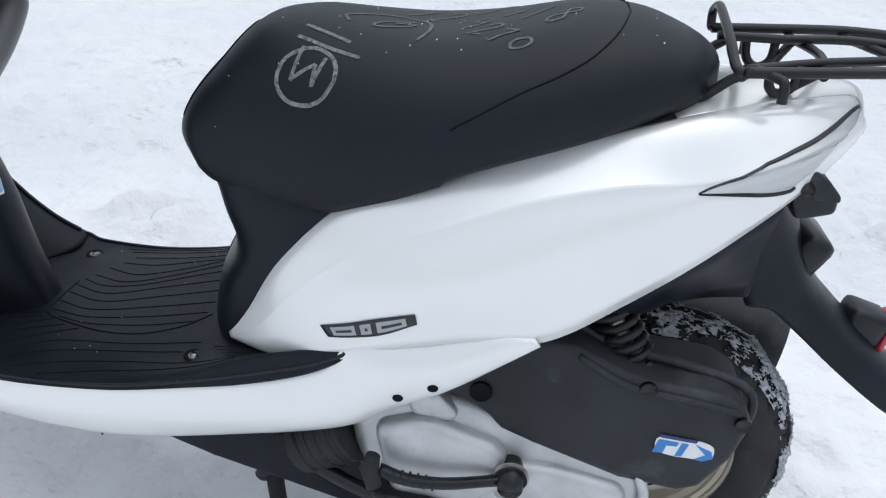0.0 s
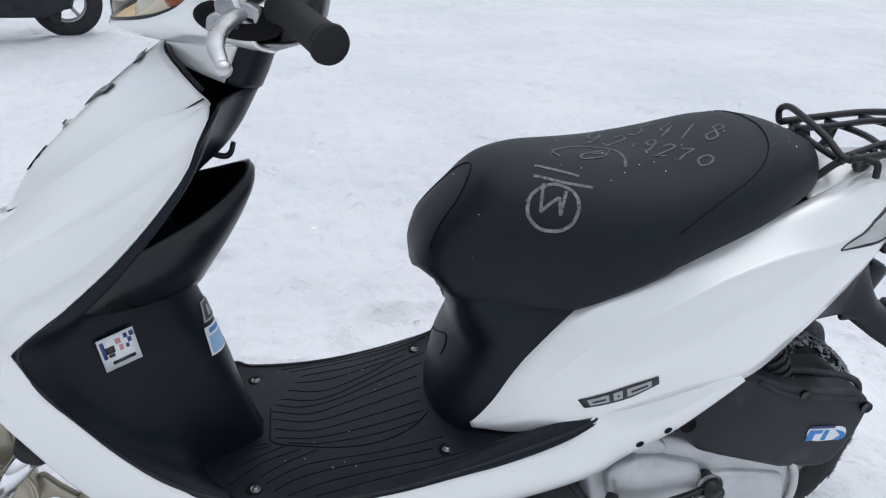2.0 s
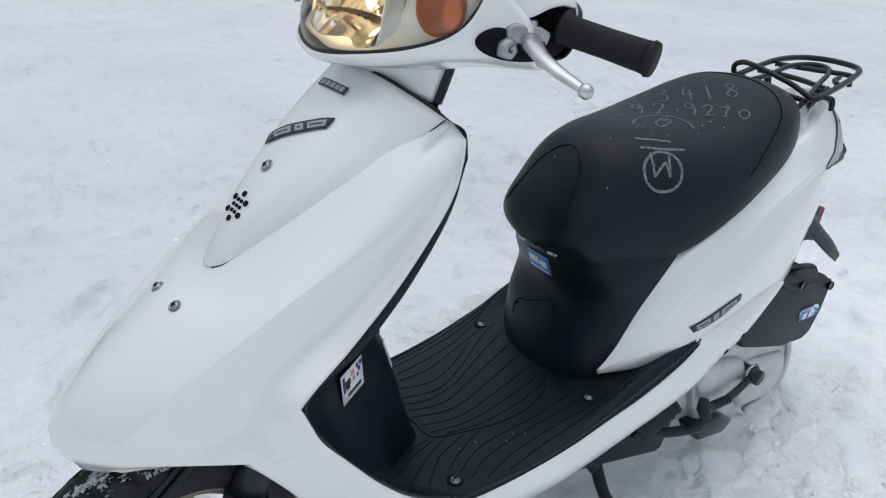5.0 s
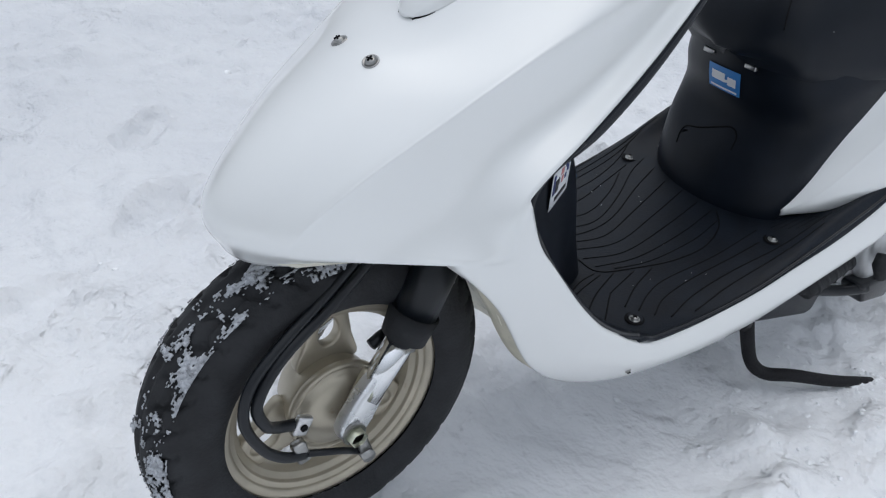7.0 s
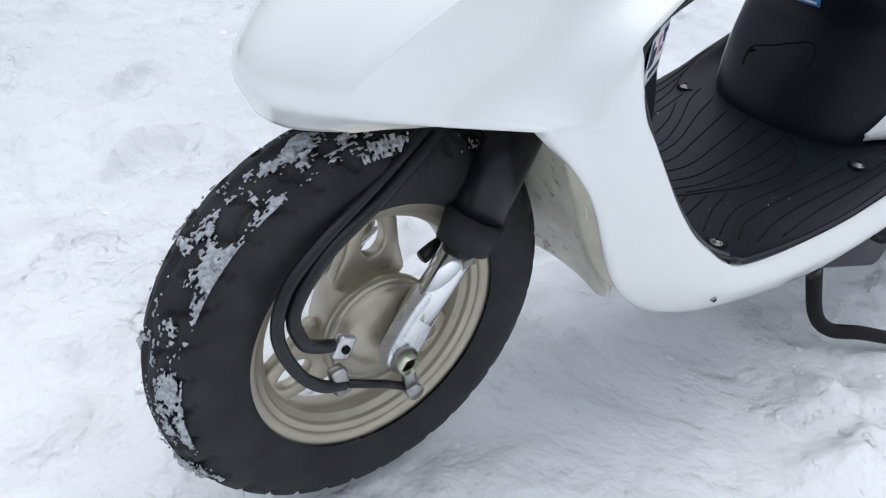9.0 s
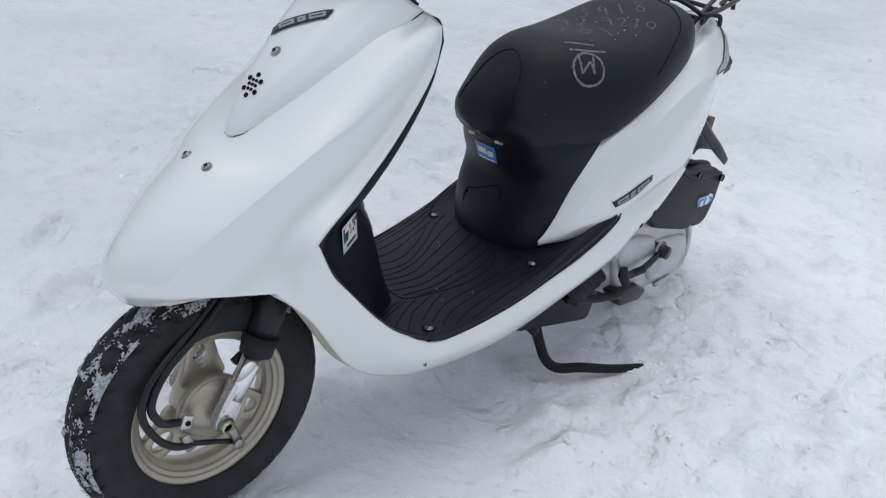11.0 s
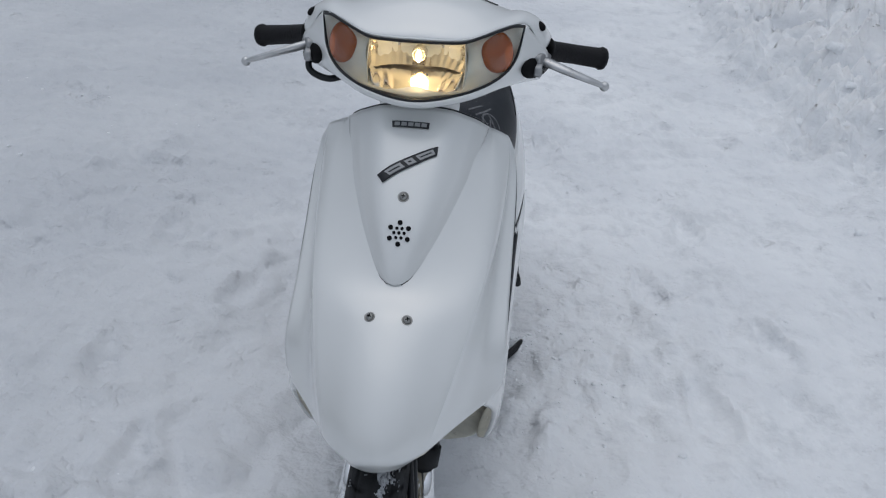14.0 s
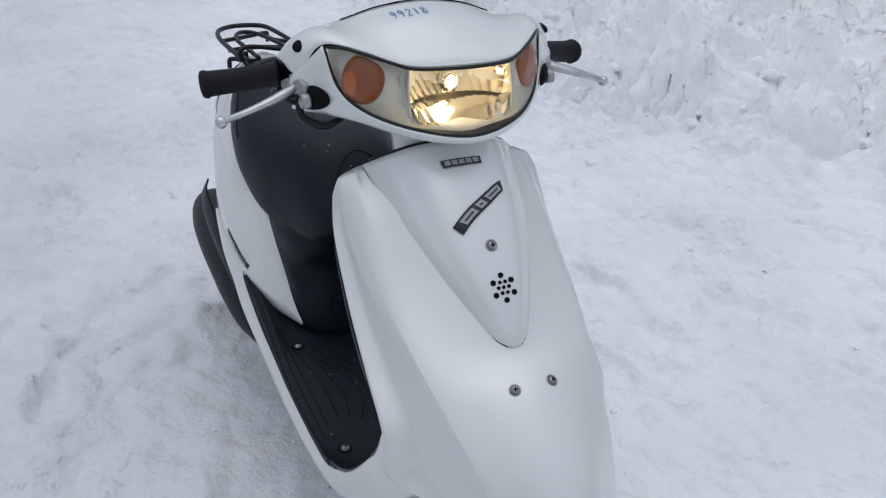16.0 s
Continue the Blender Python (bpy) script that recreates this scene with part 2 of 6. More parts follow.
    l.new(mid.outputs["Normal"], fine.inputs["Normal"])
    # trodden patches: small dents and lifted flakes, with smooth snow between them
    last = fine.outputs["Normal"]
    patch = n.new("ShaderNodeMapRange")
    patch.inputs["From Min"].default_value, patch.inputs["From Max"].default_value = 0.44, 0.60
    l.new(tex(1.7, 3), patch.inputs["Value"])
    for scale, low, high, deep in ((6.5, 0.53, 0.80, 0.030), (21.0, 0.55, 0.82, 0.008), (4.6, 0.555, 0.600, 0.006)):
        dent, only, edge = n.new("ShaderNodeMapRange"), n.new("ShaderNodeMath"), n.new("ShaderNodeBump")
        dent.interpolation_type = "SMOOTHSTEP"
        dent.inputs["From Min"].default_value, dent.inputs["From Max"].default_value = low, high
        only.operation = "MULTIPLY"
        edge.invert = True
        edge.inputs["Strength"].default_value, edge.inputs["Distance"].default_value = 0.6, deep
        l.new(tex(scale, 5 if deep == 0.006 else 3, 0.55), dent.inputs["Value"])
        l.new(dent.outputs["Result"], only.inputs[0])
        l.new(patch.outputs["Result"], only.inputs[1])
        l.new(only.outputs["Value"], edge.inputs["Height"])
        l.new(last, edge.inputs["Normal"])
        last = edge.outputs["Normal"]
    l.new(last, b.inputs["Normal"])
    return m


SNOW = snow_material()


# ---- building helpers ----
def part(name, bm, mat, parent=None, label="", smooth=True, thick=0.0):
    """Links a bmesh as one mesh object under a thing or a part."""
    me = bpy.data.meshes.new(name)
    bm.normal_update()
    bm.to_mesh(me)
    bm.free()
    me.materials.append(mat)
    me.polygons.foreach_set("use_smooth", [smooth] * len(me.polygons))
    ob = new(name, me)
    if parent:
        ob.parent = parent
    if thick:
        mod = ob.modifiers.new("thickness", "SOLIDIFY")
        mod.thickness, mod.offset, mod.use_even_offset = thick, 0.0, False
    if label:
        tagged(ob, label)
    return ob


def cr(p, t):
    """Catmull-Rom through the rows of p at t in 0..1."""
    p = np.asarray(p, float)
    n = len(p) - 1
    s = min(max(t, 0.0), 1.0) * n
    i = min(int(s), n - 1)
    f = s - i
    a = p[i - 1] if i > 0 else 2 * p[0] - p[1]
    d = p[i + 2] if i + 2 <= n else 2 * p[n] - p[n - 1]
    b, c = p[i], p[i + 1]
    return 0.5 * (2 * b + (c - a) * f + (2 * a - 5 * b + 4 * c - d) * f * f + (3 * b - a - 3 * c + d) * f ** 3)


class Net:
    """A smooth sheet through a net of points: v runs over the rows, u along each row."""

    def __init__(self, rows):
        self.rows = np.asarray(rows, float)

    def at(self, u, v):
        return cr(np.array([cr(r, u) for r in self.rows]), v)

    def normal(self, u, v, e=0.01):
        a = self.at(min(u + e, 1), v) - self.at(max(u - e, 0), v)
        b = self.at(u, min(v + e, 1)) - self.at(u, max(v - e, 0))
        n = np.cross(a, b)
        return n / (np.linalg.norm(n) + 1e-9)

    def grid(self, nu, nv):
        across = np.array([[cr(r, i / nu) for i in range(nu + 1)] for r in self.rows])
        return np.array([[cr(across[:, i], j / nv) for i in range(nu + 1)] for j in range(nv + 1)])


def grid_bm(p, closed=False):
    bm = bmesh.new()
    vs = [[bm.verts.new(q) for q in row] for row in p]
    for a, b in zip(vs, vs[1:]):
        n = len(a)
        for i in range(n if closed else n - 1):
            j = (i + 1) % n
            try:
                bm.faces.new((a[i], a[j], b[j], b[i]))
            except ValueError:
                pass
    bmesh.ops.remove_doubles(bm, verts=bm.verts, dist=0.0002)
    return bm


def both(half):
    """A row from the middle outwards to the left, made into a whole row from left to right."""
    return [list(p) for p in reversed(half)] + [[p[0], -p[1], p[2]] for p in half[1:]]


def flip(rows, s):
    """The rows for the left side (s = 1), or mirrored to the right side (s = -1)."""
    return [[(p[0], s * p[1], p[2]) for p in r] for r in rows]


def tube_bm(points, r, n=10, smooth=0, bm=None, flat=1.0):
    """A round bar along a line; smooth: steps of the spline through the points."""
    bm = bm or bmesh.new()
    pts = [np.array(p, float) for p in points]
    if smooth:
        k = smooth * (len(pts) - 1)
        pts = [cr(np.array(pts), i / k) for i in range(k + 1)]
    rad = r if isinstance(r, (list, tuple)) else [r, r]
    rings, up = [], None
    for i, p in enumerate(pts):
        d = pts[min(i + 1, len(pts) - 1)] - pts[max(i - 1, 0)]
        d = d / (np.linalg.norm(d) + 1e-9)
        if up is None:
            up = np.cross(d, (0.3, 0.5, 0.81))
        up = up - d * (up @ d)
        up = up / (np.linalg.norm(up) + 1e-9)
        side = np.cross(d, up)
        rr = float(np.interp(i / max(1, len(pts) - 1), np.linspace(0, 1, len(rad)), rad))
        rings.append([bm.verts.new(p + rr * (math.cos(a) * up + flat * math.sin(a) * side)) for a in np.linspace(0, 2 * math.pi, n, endpoint=False)])
    for a, b in zip(rings, rings[1:]):
        for i in range(n):
            bm.faces.new((a[i], a[(i + 1) % n], b[(i + 1) % n], b[i]))
    bm.faces.new(list(reversed(rings[0])))
    bm.faces.new(rings[-1])
    return bm


def turned_bm(profile, centre, n=48, axis="y", bm=None, closed=False):
    """A body turned round an axis through centre; profile: radius and place along the axis."""
    bm = bm or bmesh.new()
    rings = []
    for r, a in profile:
        ring = []
        for k in range(n):
            c, s = math.cos(2 * math.pi * k / n) * r, math.sin(2 * math.pi * k / n) * r
            v = (c, a, s) if axis == "y" else (a, c, s) if axis == "x" else (c, s, a)
            ring.append(bm.verts.new(Vector(centre) + Vector(v)))
        rings.append(ring)
    pairs = list(zip(rings, rings[1:])) + ([(rings[-1], rings[0])] if closed else [])
    for a, b in pairs:
        for i in range(n):
            bm.faces.new((a[i], a[(i + 1) % n], b[(i + 1) % n], b[i]))
    if not closed:
        for ring in (rings[0], rings[-1]):
            bm.faces.new(ring)
    return bm


def prism_bm(outline, y0, y1, bevel=0.01, seg=3):
    """A solid with an outline in x and z, from y0 to y1, with rounded edges."""
    bm = bmesh.new()
    a = [bm.verts.new((x, y0, z)) for x, z in outline]
    b = [bm.verts.new((x, y1, z)) for x, z in outline]
    n = len(a)
    bm.faces.new(a)
    bm.faces.new(list(reversed(b)))
    for i in range(n):
        bm.faces.new((a[i], b[i], b[(i + 1) % n], a[(i + 1) % n]))
    bmesh.ops.recalc_face_normals(bm, faces=bm.faces)
    if bevel:
        bmesh.ops.bevel(bm, geom=list(bm.edges), offset=bevel, segments=seg, affect="EDGES", profile=0.5, clamp_overlap=True)
    return bm


def box_bm(c, size, bevel=0.004, turn=None):
    bm = bmesh.new()
    bmesh.ops.create_cube(bm, size=1.0)
    bmesh.ops.scale(bm, vec=size, verts=bm.verts)
    if bevel:
        bmesh.ops.bevel(bm, geom=list(bm.edges), offset=bevel, segments=2, affect="EDGES", profile=0.5, clamp_overlap=True)
    if turn:
        bmesh.ops.transform(bm, matrix=turn, verts=bm.verts)
    bmesh.ops.translate(bm, vec=c, verts=bm.verts)
    return bm


def blob_bm(c, size, turn=None, seg=20):
    bm = bmesh.new()
    bmesh.ops.create_uvsphere(bm, u_segments=seg, v_segments=seg // 2, radius=1.0)
    bmesh.ops.scale(bm, vec=size, verts=bm.verts)
    if turn:
        bmesh.ops.transform(bm, matrix=turn, verts=bm.verts)
    bmesh.ops.translate(bm, vec=c, verts=bm.verts)
    return bm


def patch_bm(net, corners, off, n=6, sign=1):
    """A thin sticker on a net: four corners in u and v, raised by off along the normal."""
    (a, b, c, d), rows = [np.array(q, float) for q in corners], []
    for j in range(n + 1):
        row = []
        for i in range(n + 1):
            s, t = i / n, j / n
            u, v = (a * (1 - s) + b * s) * (1 - t) + (d * (1 - s) + c * s) * t
            row.append(net.at(u, v) + sign * off * net.normal(u, v))
        rows.append(row)
    return grid_bm(rows)


def ribbon_bm(path, width, up, bm=None):
    """A flat painted stroke along a path of places, with the normals in up."""
    bm = bm or bmesh.new()
    prev = None
    for i, p in enumerate(path):
        d = path[min(i + 1, len(path) - 1)] - path[max(i - 1, 0)]
        side = np.cross(up[i], d)
        side = side / (np.linalg.norm(side) + 1e-9) * width / 2
        pair = (bm.verts.new(p - side), bm.verts.new(p + side))
        if prev:
            bm.faces.new((prev[0], prev[1], pair[1], pair[0]))
        prev = pair
    return bm


def screw(place, normal, parent, r=0.009, dished=True):
    """A cross-head screw in its washer, set in a shallow dark seat."""
    q = Vector(normal).to_track_quat("Z", "Y").to_matrix().to_4x4()
    m = Matrix.Translation(place) @ q
    bm = turned_bm([(r * 1.15, -0.004), (r * 1.15, 0.0003), (r * 1.0, 0.0009), (r * 0.92, 0.0002)], (0, 0, 0), 20, "z")
    bmesh.ops.transform(bm, matrix=m, verts=bm.verts)
    head = part("screw", bm, STEEL if dished else GLOSSBLACK, parent)
    bm = turned_bm([(r * 0.72, 0.0), (r * 0.72, 0.002), (r * 0.5, 0.0035), (r * 0.15, 0.004)], (0, 0, 0), 16, "z")
    bmesh.ops.transform(bm, matrix=m, verts=bm.verts)
    part("screw_head", bm, STEEL, head)
    bm = box_bm((0, 0, 0.0042), (r * 0.9, r * 0.2, 0.0016), 0)
    bmesh.ops.transform(bm, matrix=m, verts=bm.verts)
    cross = box_bm((0, 0, 0.0042), (r * 0.2, r * 0.9, 0.0016), 0)
    bmesh.ops.transform(cross, matrix=m, verts=cross.verts)
    part("slot", bm, DARK, head)
    part("slot", cross, DARK, head)
    return head


# ---- the ground ----
def bank_at(x, y):
    """How far into the ploughed snow bank a place lies, 0 to 1."""
    d = -(y + 1.12) - max(0.0, 2.1 - x) * 0.72
    return 1 - math.exp(-(d / 0.34) ** 2) if d > 0 else 0.0


FEET = [(-.75, .62, .4), (-.45, .80, .5), (-.20, .62, .2), (.15, .85, .3), (.55, .60, -.2), (.9, .95, .2), (-1.0, -.45, 2.2), (-.85, -.75, 2.0), (.2, -.72, .2), (.75, -.62, .1), (.5, -.95, .3), (1.2, -.8, .0), (-.35, 1.2, .9), (.35, 1.35, .6), (1.6, .5, .1), (1.9, -.3, .2)]


def ground_z(x, y):
    """Height of the trodden snow, in metres."""
    p = Vector((x, y, 0))
    far = math.hypot(x, y)
    z = 0.03 * (noise.noise(p * 0.45) + 0.2) + 0.018 * noise.noise(p * 1.3)
    near = math.exp(-((x / 1.6) ** 2 + (y / 1.2) ** 2))
    z *= 1 - 0.75 * near
    t = min(1, max(0, (0.12 - x) / 0.6))
    z += 0.068 * t * t * (3 - 2 * t) * math.exp(-(y / 1.4) ** 2) * math.exp(-max(0, -x - 0.8) ** 2)
    # scuffed crust: plates, crumbs and hollows
    m = noise.noise(p * 1.7 + Vector((9, 4, 2)))
    rough = 0.5 + 0.9 * max(0.0, m + 0.15)
    near = 1 - 0.7 * math.exp(-((x + 0.15) / 0.5) ** 2 - ((y + 0.1) / 0.38) ** 2)
    rough *= 1 + 0.15 * min(1.0, max(0.0, (y - 0.2) / 0.4))
    rough *= near * (1 - 0.45 * min(1.0, max(0.0, (far - 1.6) / 2.5)))
    z += rough * (0.044 * noise.noise(p * 3.6) + 0.046 * abs(noise.noise(p * 7.3)) - 0.012 + 0.017 * noise.noise(p * 16.0))
    if far < 4:
        c = noise.noise(p * 11.0 + Vector((2, 7, 1)))
        z += rough * 0.03 * max(0.0, c - 0.22) + rough * 0.010 * noise.noise(p * 34.0)
        h = noise.noise(p * 6.0 + Vector((5, 5, 3)))
        z -= rough * 0.06 * max(0.0, h - 0.32)
    loose = math.exp(-((x - 0.42) / 0.40) ** 2 - ((y + 0.42) / 0.20) ** 2)
    if loose > 0.02:
        z += loose * (0.016 * abs(noise.noise(p * 13)) + 0.013 * abs(noise.noise(p * 24)) + 0.009 * abs(noise.noise(p * 43)))
    bank = bank_at(x, y)
    if bank > 0.001:
        w = p + 0.12 * Vector((noise.noise(p * 2.3), noise.noise(p * 2.3 + Vector((7, 0, 0))), 0))
        lump = 0.5 + 0.9 * noise.noise(w * 1.6)
        for scale, high in ((3.4, 0.85), (7.0, 0.62), (14.0, 0.36)):
            q = w * scale + Vector((scale, 0.5 * noise.noise(w * 4), 0.6 * noise.noise(w * 3.0 + Vector((1, 2, scale)))))
            near_by = noise.voronoi(q)[0]
            lump += high * (1.0 - min(1.0, near_by[0] * 1.25) ** 2) * (0.32 + 0.68 * min(1.0, 3.5 * (near_by[1] - near_by[0])))
        d = min(2.5, -(y + 1.12))
        z += bank * (0.11 + 0.20 * (lump - 1.45) + 0.05 * d)
    # wheel tracks
    for gy, depth, width in ((0.0, 0.016, 0.06), (-1.35, 0.010, 0.09), (1.25, 0.010, 0.09), (1.9, 0.014, 0.08)):
        wob = 0.05 * noise.noise(Vector((x * 0.7, gy * 3, 0)))
        z -= depth * math.exp(-((y - gy - wob) / width) ** 2) * (0.6 + noise.noise(p * 9))
    # the front tyre's print, and footprints
    if -0.5 < x < 0.35 and abs(y - 0.05) < 0.06:
        z += 0.007 * math.sin(x * 95 + 60 * abs(y - 0.05)) * math.exp(-((y - 0.05) / 0.035) ** 2)
    for fx, fy, turn in FEET:
        a, b = (x - fx) * math.cos(turn) + (y - fy) * math.sin(turn), (y - fy) * math.cos(turn) - (x - fx) * math.sin(turn)
        q = (a / 0.14) ** 2 + (b / (0.052 - 0.012 * math.sin(a * 16))) ** 2
        if q < 3:
            z += -0.028 * max(0.0, 1 - q ** 2) + 0.010 * math.exp(-((q - 1.3) / 0.35) ** 2) + (0.004 * math.sin(a * 150) if q < 0.8 else 0)
    # snow kicked up by the stand and the wheels
    for cx, cy, hh, ww in ((0.09, -0.21, 0.055, 0.045), (0.02, -0.29, 0.035, 0.07), (0.16, -0.30, 0.02, 0.09), (0.40, -0.33, 0.02, 0.10), (0.30, -0.26, 0.02, 0.07), (-0.62, -0.09, 0.012, 0.06), (-0.52, 0.1, 0.012, 0.07), (0.42, -0.22, 0.025, 0.04)):
        z += hh * math.exp(-((x - cx) ** 2 + (y - cy) ** 2) / ww ** 2) * (0.7 + 0.7 * noise.noise(p * 15))
    return z


def ground():
    xs = sorted(set([round(-2.5 + 0.018 * i, 4) for i in range(378)] + [round(-0.304 + 0.018 * i, 4) for i in range(70)] + [round(4.34 + 0.05 * i, 4) for i in range(43)] + [round(6.5 + 0.16 * i, 4) for i in range(50)] + [-2.6 - 0.2 * i for i in range(30)] + [-9 - 4 * i for i in range(6)] + [15 + 6 * i for i in range(6)] + [-3000, -800, -200, -80, 80, 200, 800, 3000]))
    ys = sorted(set([round(-4.1 + 0.018 * i, 4) for i in range(357)] + [round(-1.001 + 0.018 * i, 4) for i in range(52)] + [round(2.34 + 0.06 * i, 4) for i in range(60)] + [round(6.0 + 0.2 * i, 4) for i in range(40)] + [round(-4.16 - 0.06 * i, 4) for i in range(20)] + [-5.5 - 0.3 * i for i in range(18)] + [-12 - 5 * i for i in range(6)] + [15 + 6 * i for i in range(6)] + [-3000, -800, -200, -80, 80, 200, 800, 3000]))
    verts = [(x, y, ground_z(x, y) if abs(x) < 40 and abs(y) < 40 else 0) for y in ys for x in xs]
    n = len(xs)
    faces = [(j * n + i, j * n + i + 1, j * n + n + i + 1, j * n + n + i) for j in range(len(ys) - 1) for i in range(n - 1)]
    me = bpy.data.meshes.new("ground")
    me.from_pydata(verts, [], faces)
    me.materials.append(SNOW)
    me.polygons.foreach_set("use_smooth", [True] * len(me.polygons))
    return tagged(new("ground", me), "flat open yard covered in trodden white snow", "snow", kind="structure")


ground()


def clods():
    """Loose lumps of snow on the bank and crumbs on the yard."""
    rnd = random.Random(4)
    base = bmesh.new()
    bmesh.ops.create_icosphere(base, subdivisions=2, radius=1.0)
    shape = [v.co.copy() for v in base.verts]
    tris = [[v.index for v in f.verts] for f in base.faces]
    base.free()
    verts, faces = [], []

    def lump(x, y, r):
        q, k = Euler((rnd.uniform(0, 6), rnd.uniform(0, 6), rnd.uniform(0, 6))), len(verts)
        c, o = Vector((x, y, ground_z(x, y) - r * 0.10)), Vector((rnd.random() * 50, 0, 0))
        for s in shape:
            d = s * (1 + 0.55 * noise.noise(s * 1.3 + o) + 0.25 * noise.noise(s * 3.1 + o))
            d.rotate(q)
            d = Vector((d.x * r, d.y * r, d.z * r * 0.55))
            verts.append(c + d)
        faces.extend([[k + i for i in t] for t in tris])

    n = 0
    while n < 700:
        x, y = rnd.uniform(0.6, 6.5), rnd.uniform(-4.5, -0.9)
        if rnd.random() < bank_at(x, y) * 0.9 + 0.02:
            lump(x, y, 0.008 + 0.042 * rnd.random() ** 2.2)
            n += 1
    for _ in range(130):
        lump(rnd.uniform(-1.5, 3.0), rnd.uniform(-2.2, 3.0), 0.003 + 0.008 * rnd.random() ** 2)
    for _ in range(260):  # fine crumbs thrown up beside the stand
        lump(rnd.gauss(0.25, 0.18), rnd.gauss(-0.34, 0.10), 0.0015 + 0.0045 * rnd.random() ** 2.5)
    for _ in range(60):
        lump(rnd.gauss(0.40, 0.03), rnd.gauss(-0.23, 0.02), 0.002 + 0.005 * rnd.random() ** 2)
    me = bpy.data.meshes.new("snow_clods")
    me.from_pydata(verts, [], faces)
    me.materials.append(SNOWBIT)
    me.polygons.foreach_set("use_smooth", [True] * len(me.polygons))
    return tagged(new("snow_clods", me), "loose lumps and crumbs of ploughed snow", "snow", kind="stuff")


clods()


def slush():
    """A stretch of grey slush at the far side of the yard."""
    verts, faces, nx, ny = [], [], 40, 40
    for j in range(ny + 1):
        for i in range(nx + 1):
            y = 3.6 + 9 * j / ny
            x = 5.75 + 0.43 * (y - 4.2) + 0.25 * noise.noise(Vector((y * 1.3, 0, 0))) + 9 * (i / nx) ** 1.5
            verts.append((x, y, ground_z(x, y) + 0.012 - (0.05 if i == 0 or j == 0 else 0)))
    for j in range(ny):
        for i in range(nx):
            k = j * (nx + 1) + i
            faces.append((k, k + 1, k + nx + 2, k + nx + 1))
    me = bpy.data.meshes.new("road")
    me.from_pydata(verts, [], faces)
    me.materials.append(SLUSH)
    me.polygons.foreach_set("use_smooth", [True] * len(me.polygons))
    return tagged(new("road", me), "grey slushy roadway beyond the yard", "road", kind="structure")


slush()

# ---- the scooter ----
scooter = tagged(new("scooter"), "white and black motor scooter on its stand in the snow", "scooter")
scooter.scale = (K, K, K)


def front_cover():
    """The white nose: rows from the top edge to the bottom lip, from the middle to the leg-shield edge."""
    half = [
        [(-.262, 0, .955), (-.250, -.07, .943), (-.213, -.126, .919), (-.209, -.150, .912), (-.215, -.166, .903), (-.226, -.177, .884)],
        [(-.345, 0, .890), (-.335, -.065, .880), (-.290, -.124, .875), (-.262, -.163, .870), (-.247, -.175, .850), (-.252, -.185, .832)],
        [(-.428, 0, .812), (-.418, -.06, .802), (-.384, -.120, .802), (-.350, -.165, .798), (-.326, -.179, .768), (-.325, -.188, .748)],
        [(-.498, 0, .741), (-.491, -.055, .741), (-.469, -.111, .742), (-.449, -.149, .737), (-.414, -.177, .700), (-.400, -.189, .680)],
        [(-.562, 0, .714), (-.556, -.05, .709), (-.540, -.098, .699), (-.526, -.133, .684), (-.492, -.171, .650), (-.472, -.190, .622)],
        [(-.641, 0, .661), (-.635, -.043, .656), (-.618, -.085, .643), (-.605, -.111, .628), (-.547, -.157, .596), (-.492, -.188, .565)],
        [(-.697, 0, .608), (-.689, -.037, .603), (-.670, -.070, .593), (-.655, -.091, .581), (-.588, -.139, .566), (-.517, -.174, .556)],
        [(-.718, 0, .567), (-.709, -.033, .564), (-.687, -.062, .559), (-.666, -.083, .556), (-.603, -.123, .553), (-.532, -.166, .553)],
        [(-.702, 0, .531), (-.692, -.033, .531), (-.668, -.061, .535), (-.638, -.084, .541), (-.588, -.118, .549), (-.540, -.156, .551)],
    ]
    pull = (0, 0, .10, .20, .24, .26, .24, .14, 0)
    half = [r[:3] + [tuple((1 - k) * a + k * (b + c * 2.6) for a, b, c in zip(r[3], r[2], (-.002, -.0025, .003)))] + r[4:] for k, r in zip(pull, half)]
    half = [r[:4] + [(r[4][0] + .007 * k, r[4][1] + .021 * k, r[4][2] - .006 * k)] + r[5:] for k, r in zip((0, .2, .7, 1, 1, .9, .6, .2, 0), half)]
    # a tight fold along the crease, from the panel's foot down to the tip
    soft = (.5, .4, .26, .13, .11, .11, .13, .2, .3)
    half = [r[:3] + [tuple(a + k * (b - a) for a, b in zip(r[3], r[2])), tuple(a + k * (b - a) for a, b in zip(r[3], r[4]))] + r[4:] for k, r in zip(soft, half)]
    return Net([both(r) for r in half])


cover_net = front_cover()
cover_grid = cover_net.grid(96, 64)


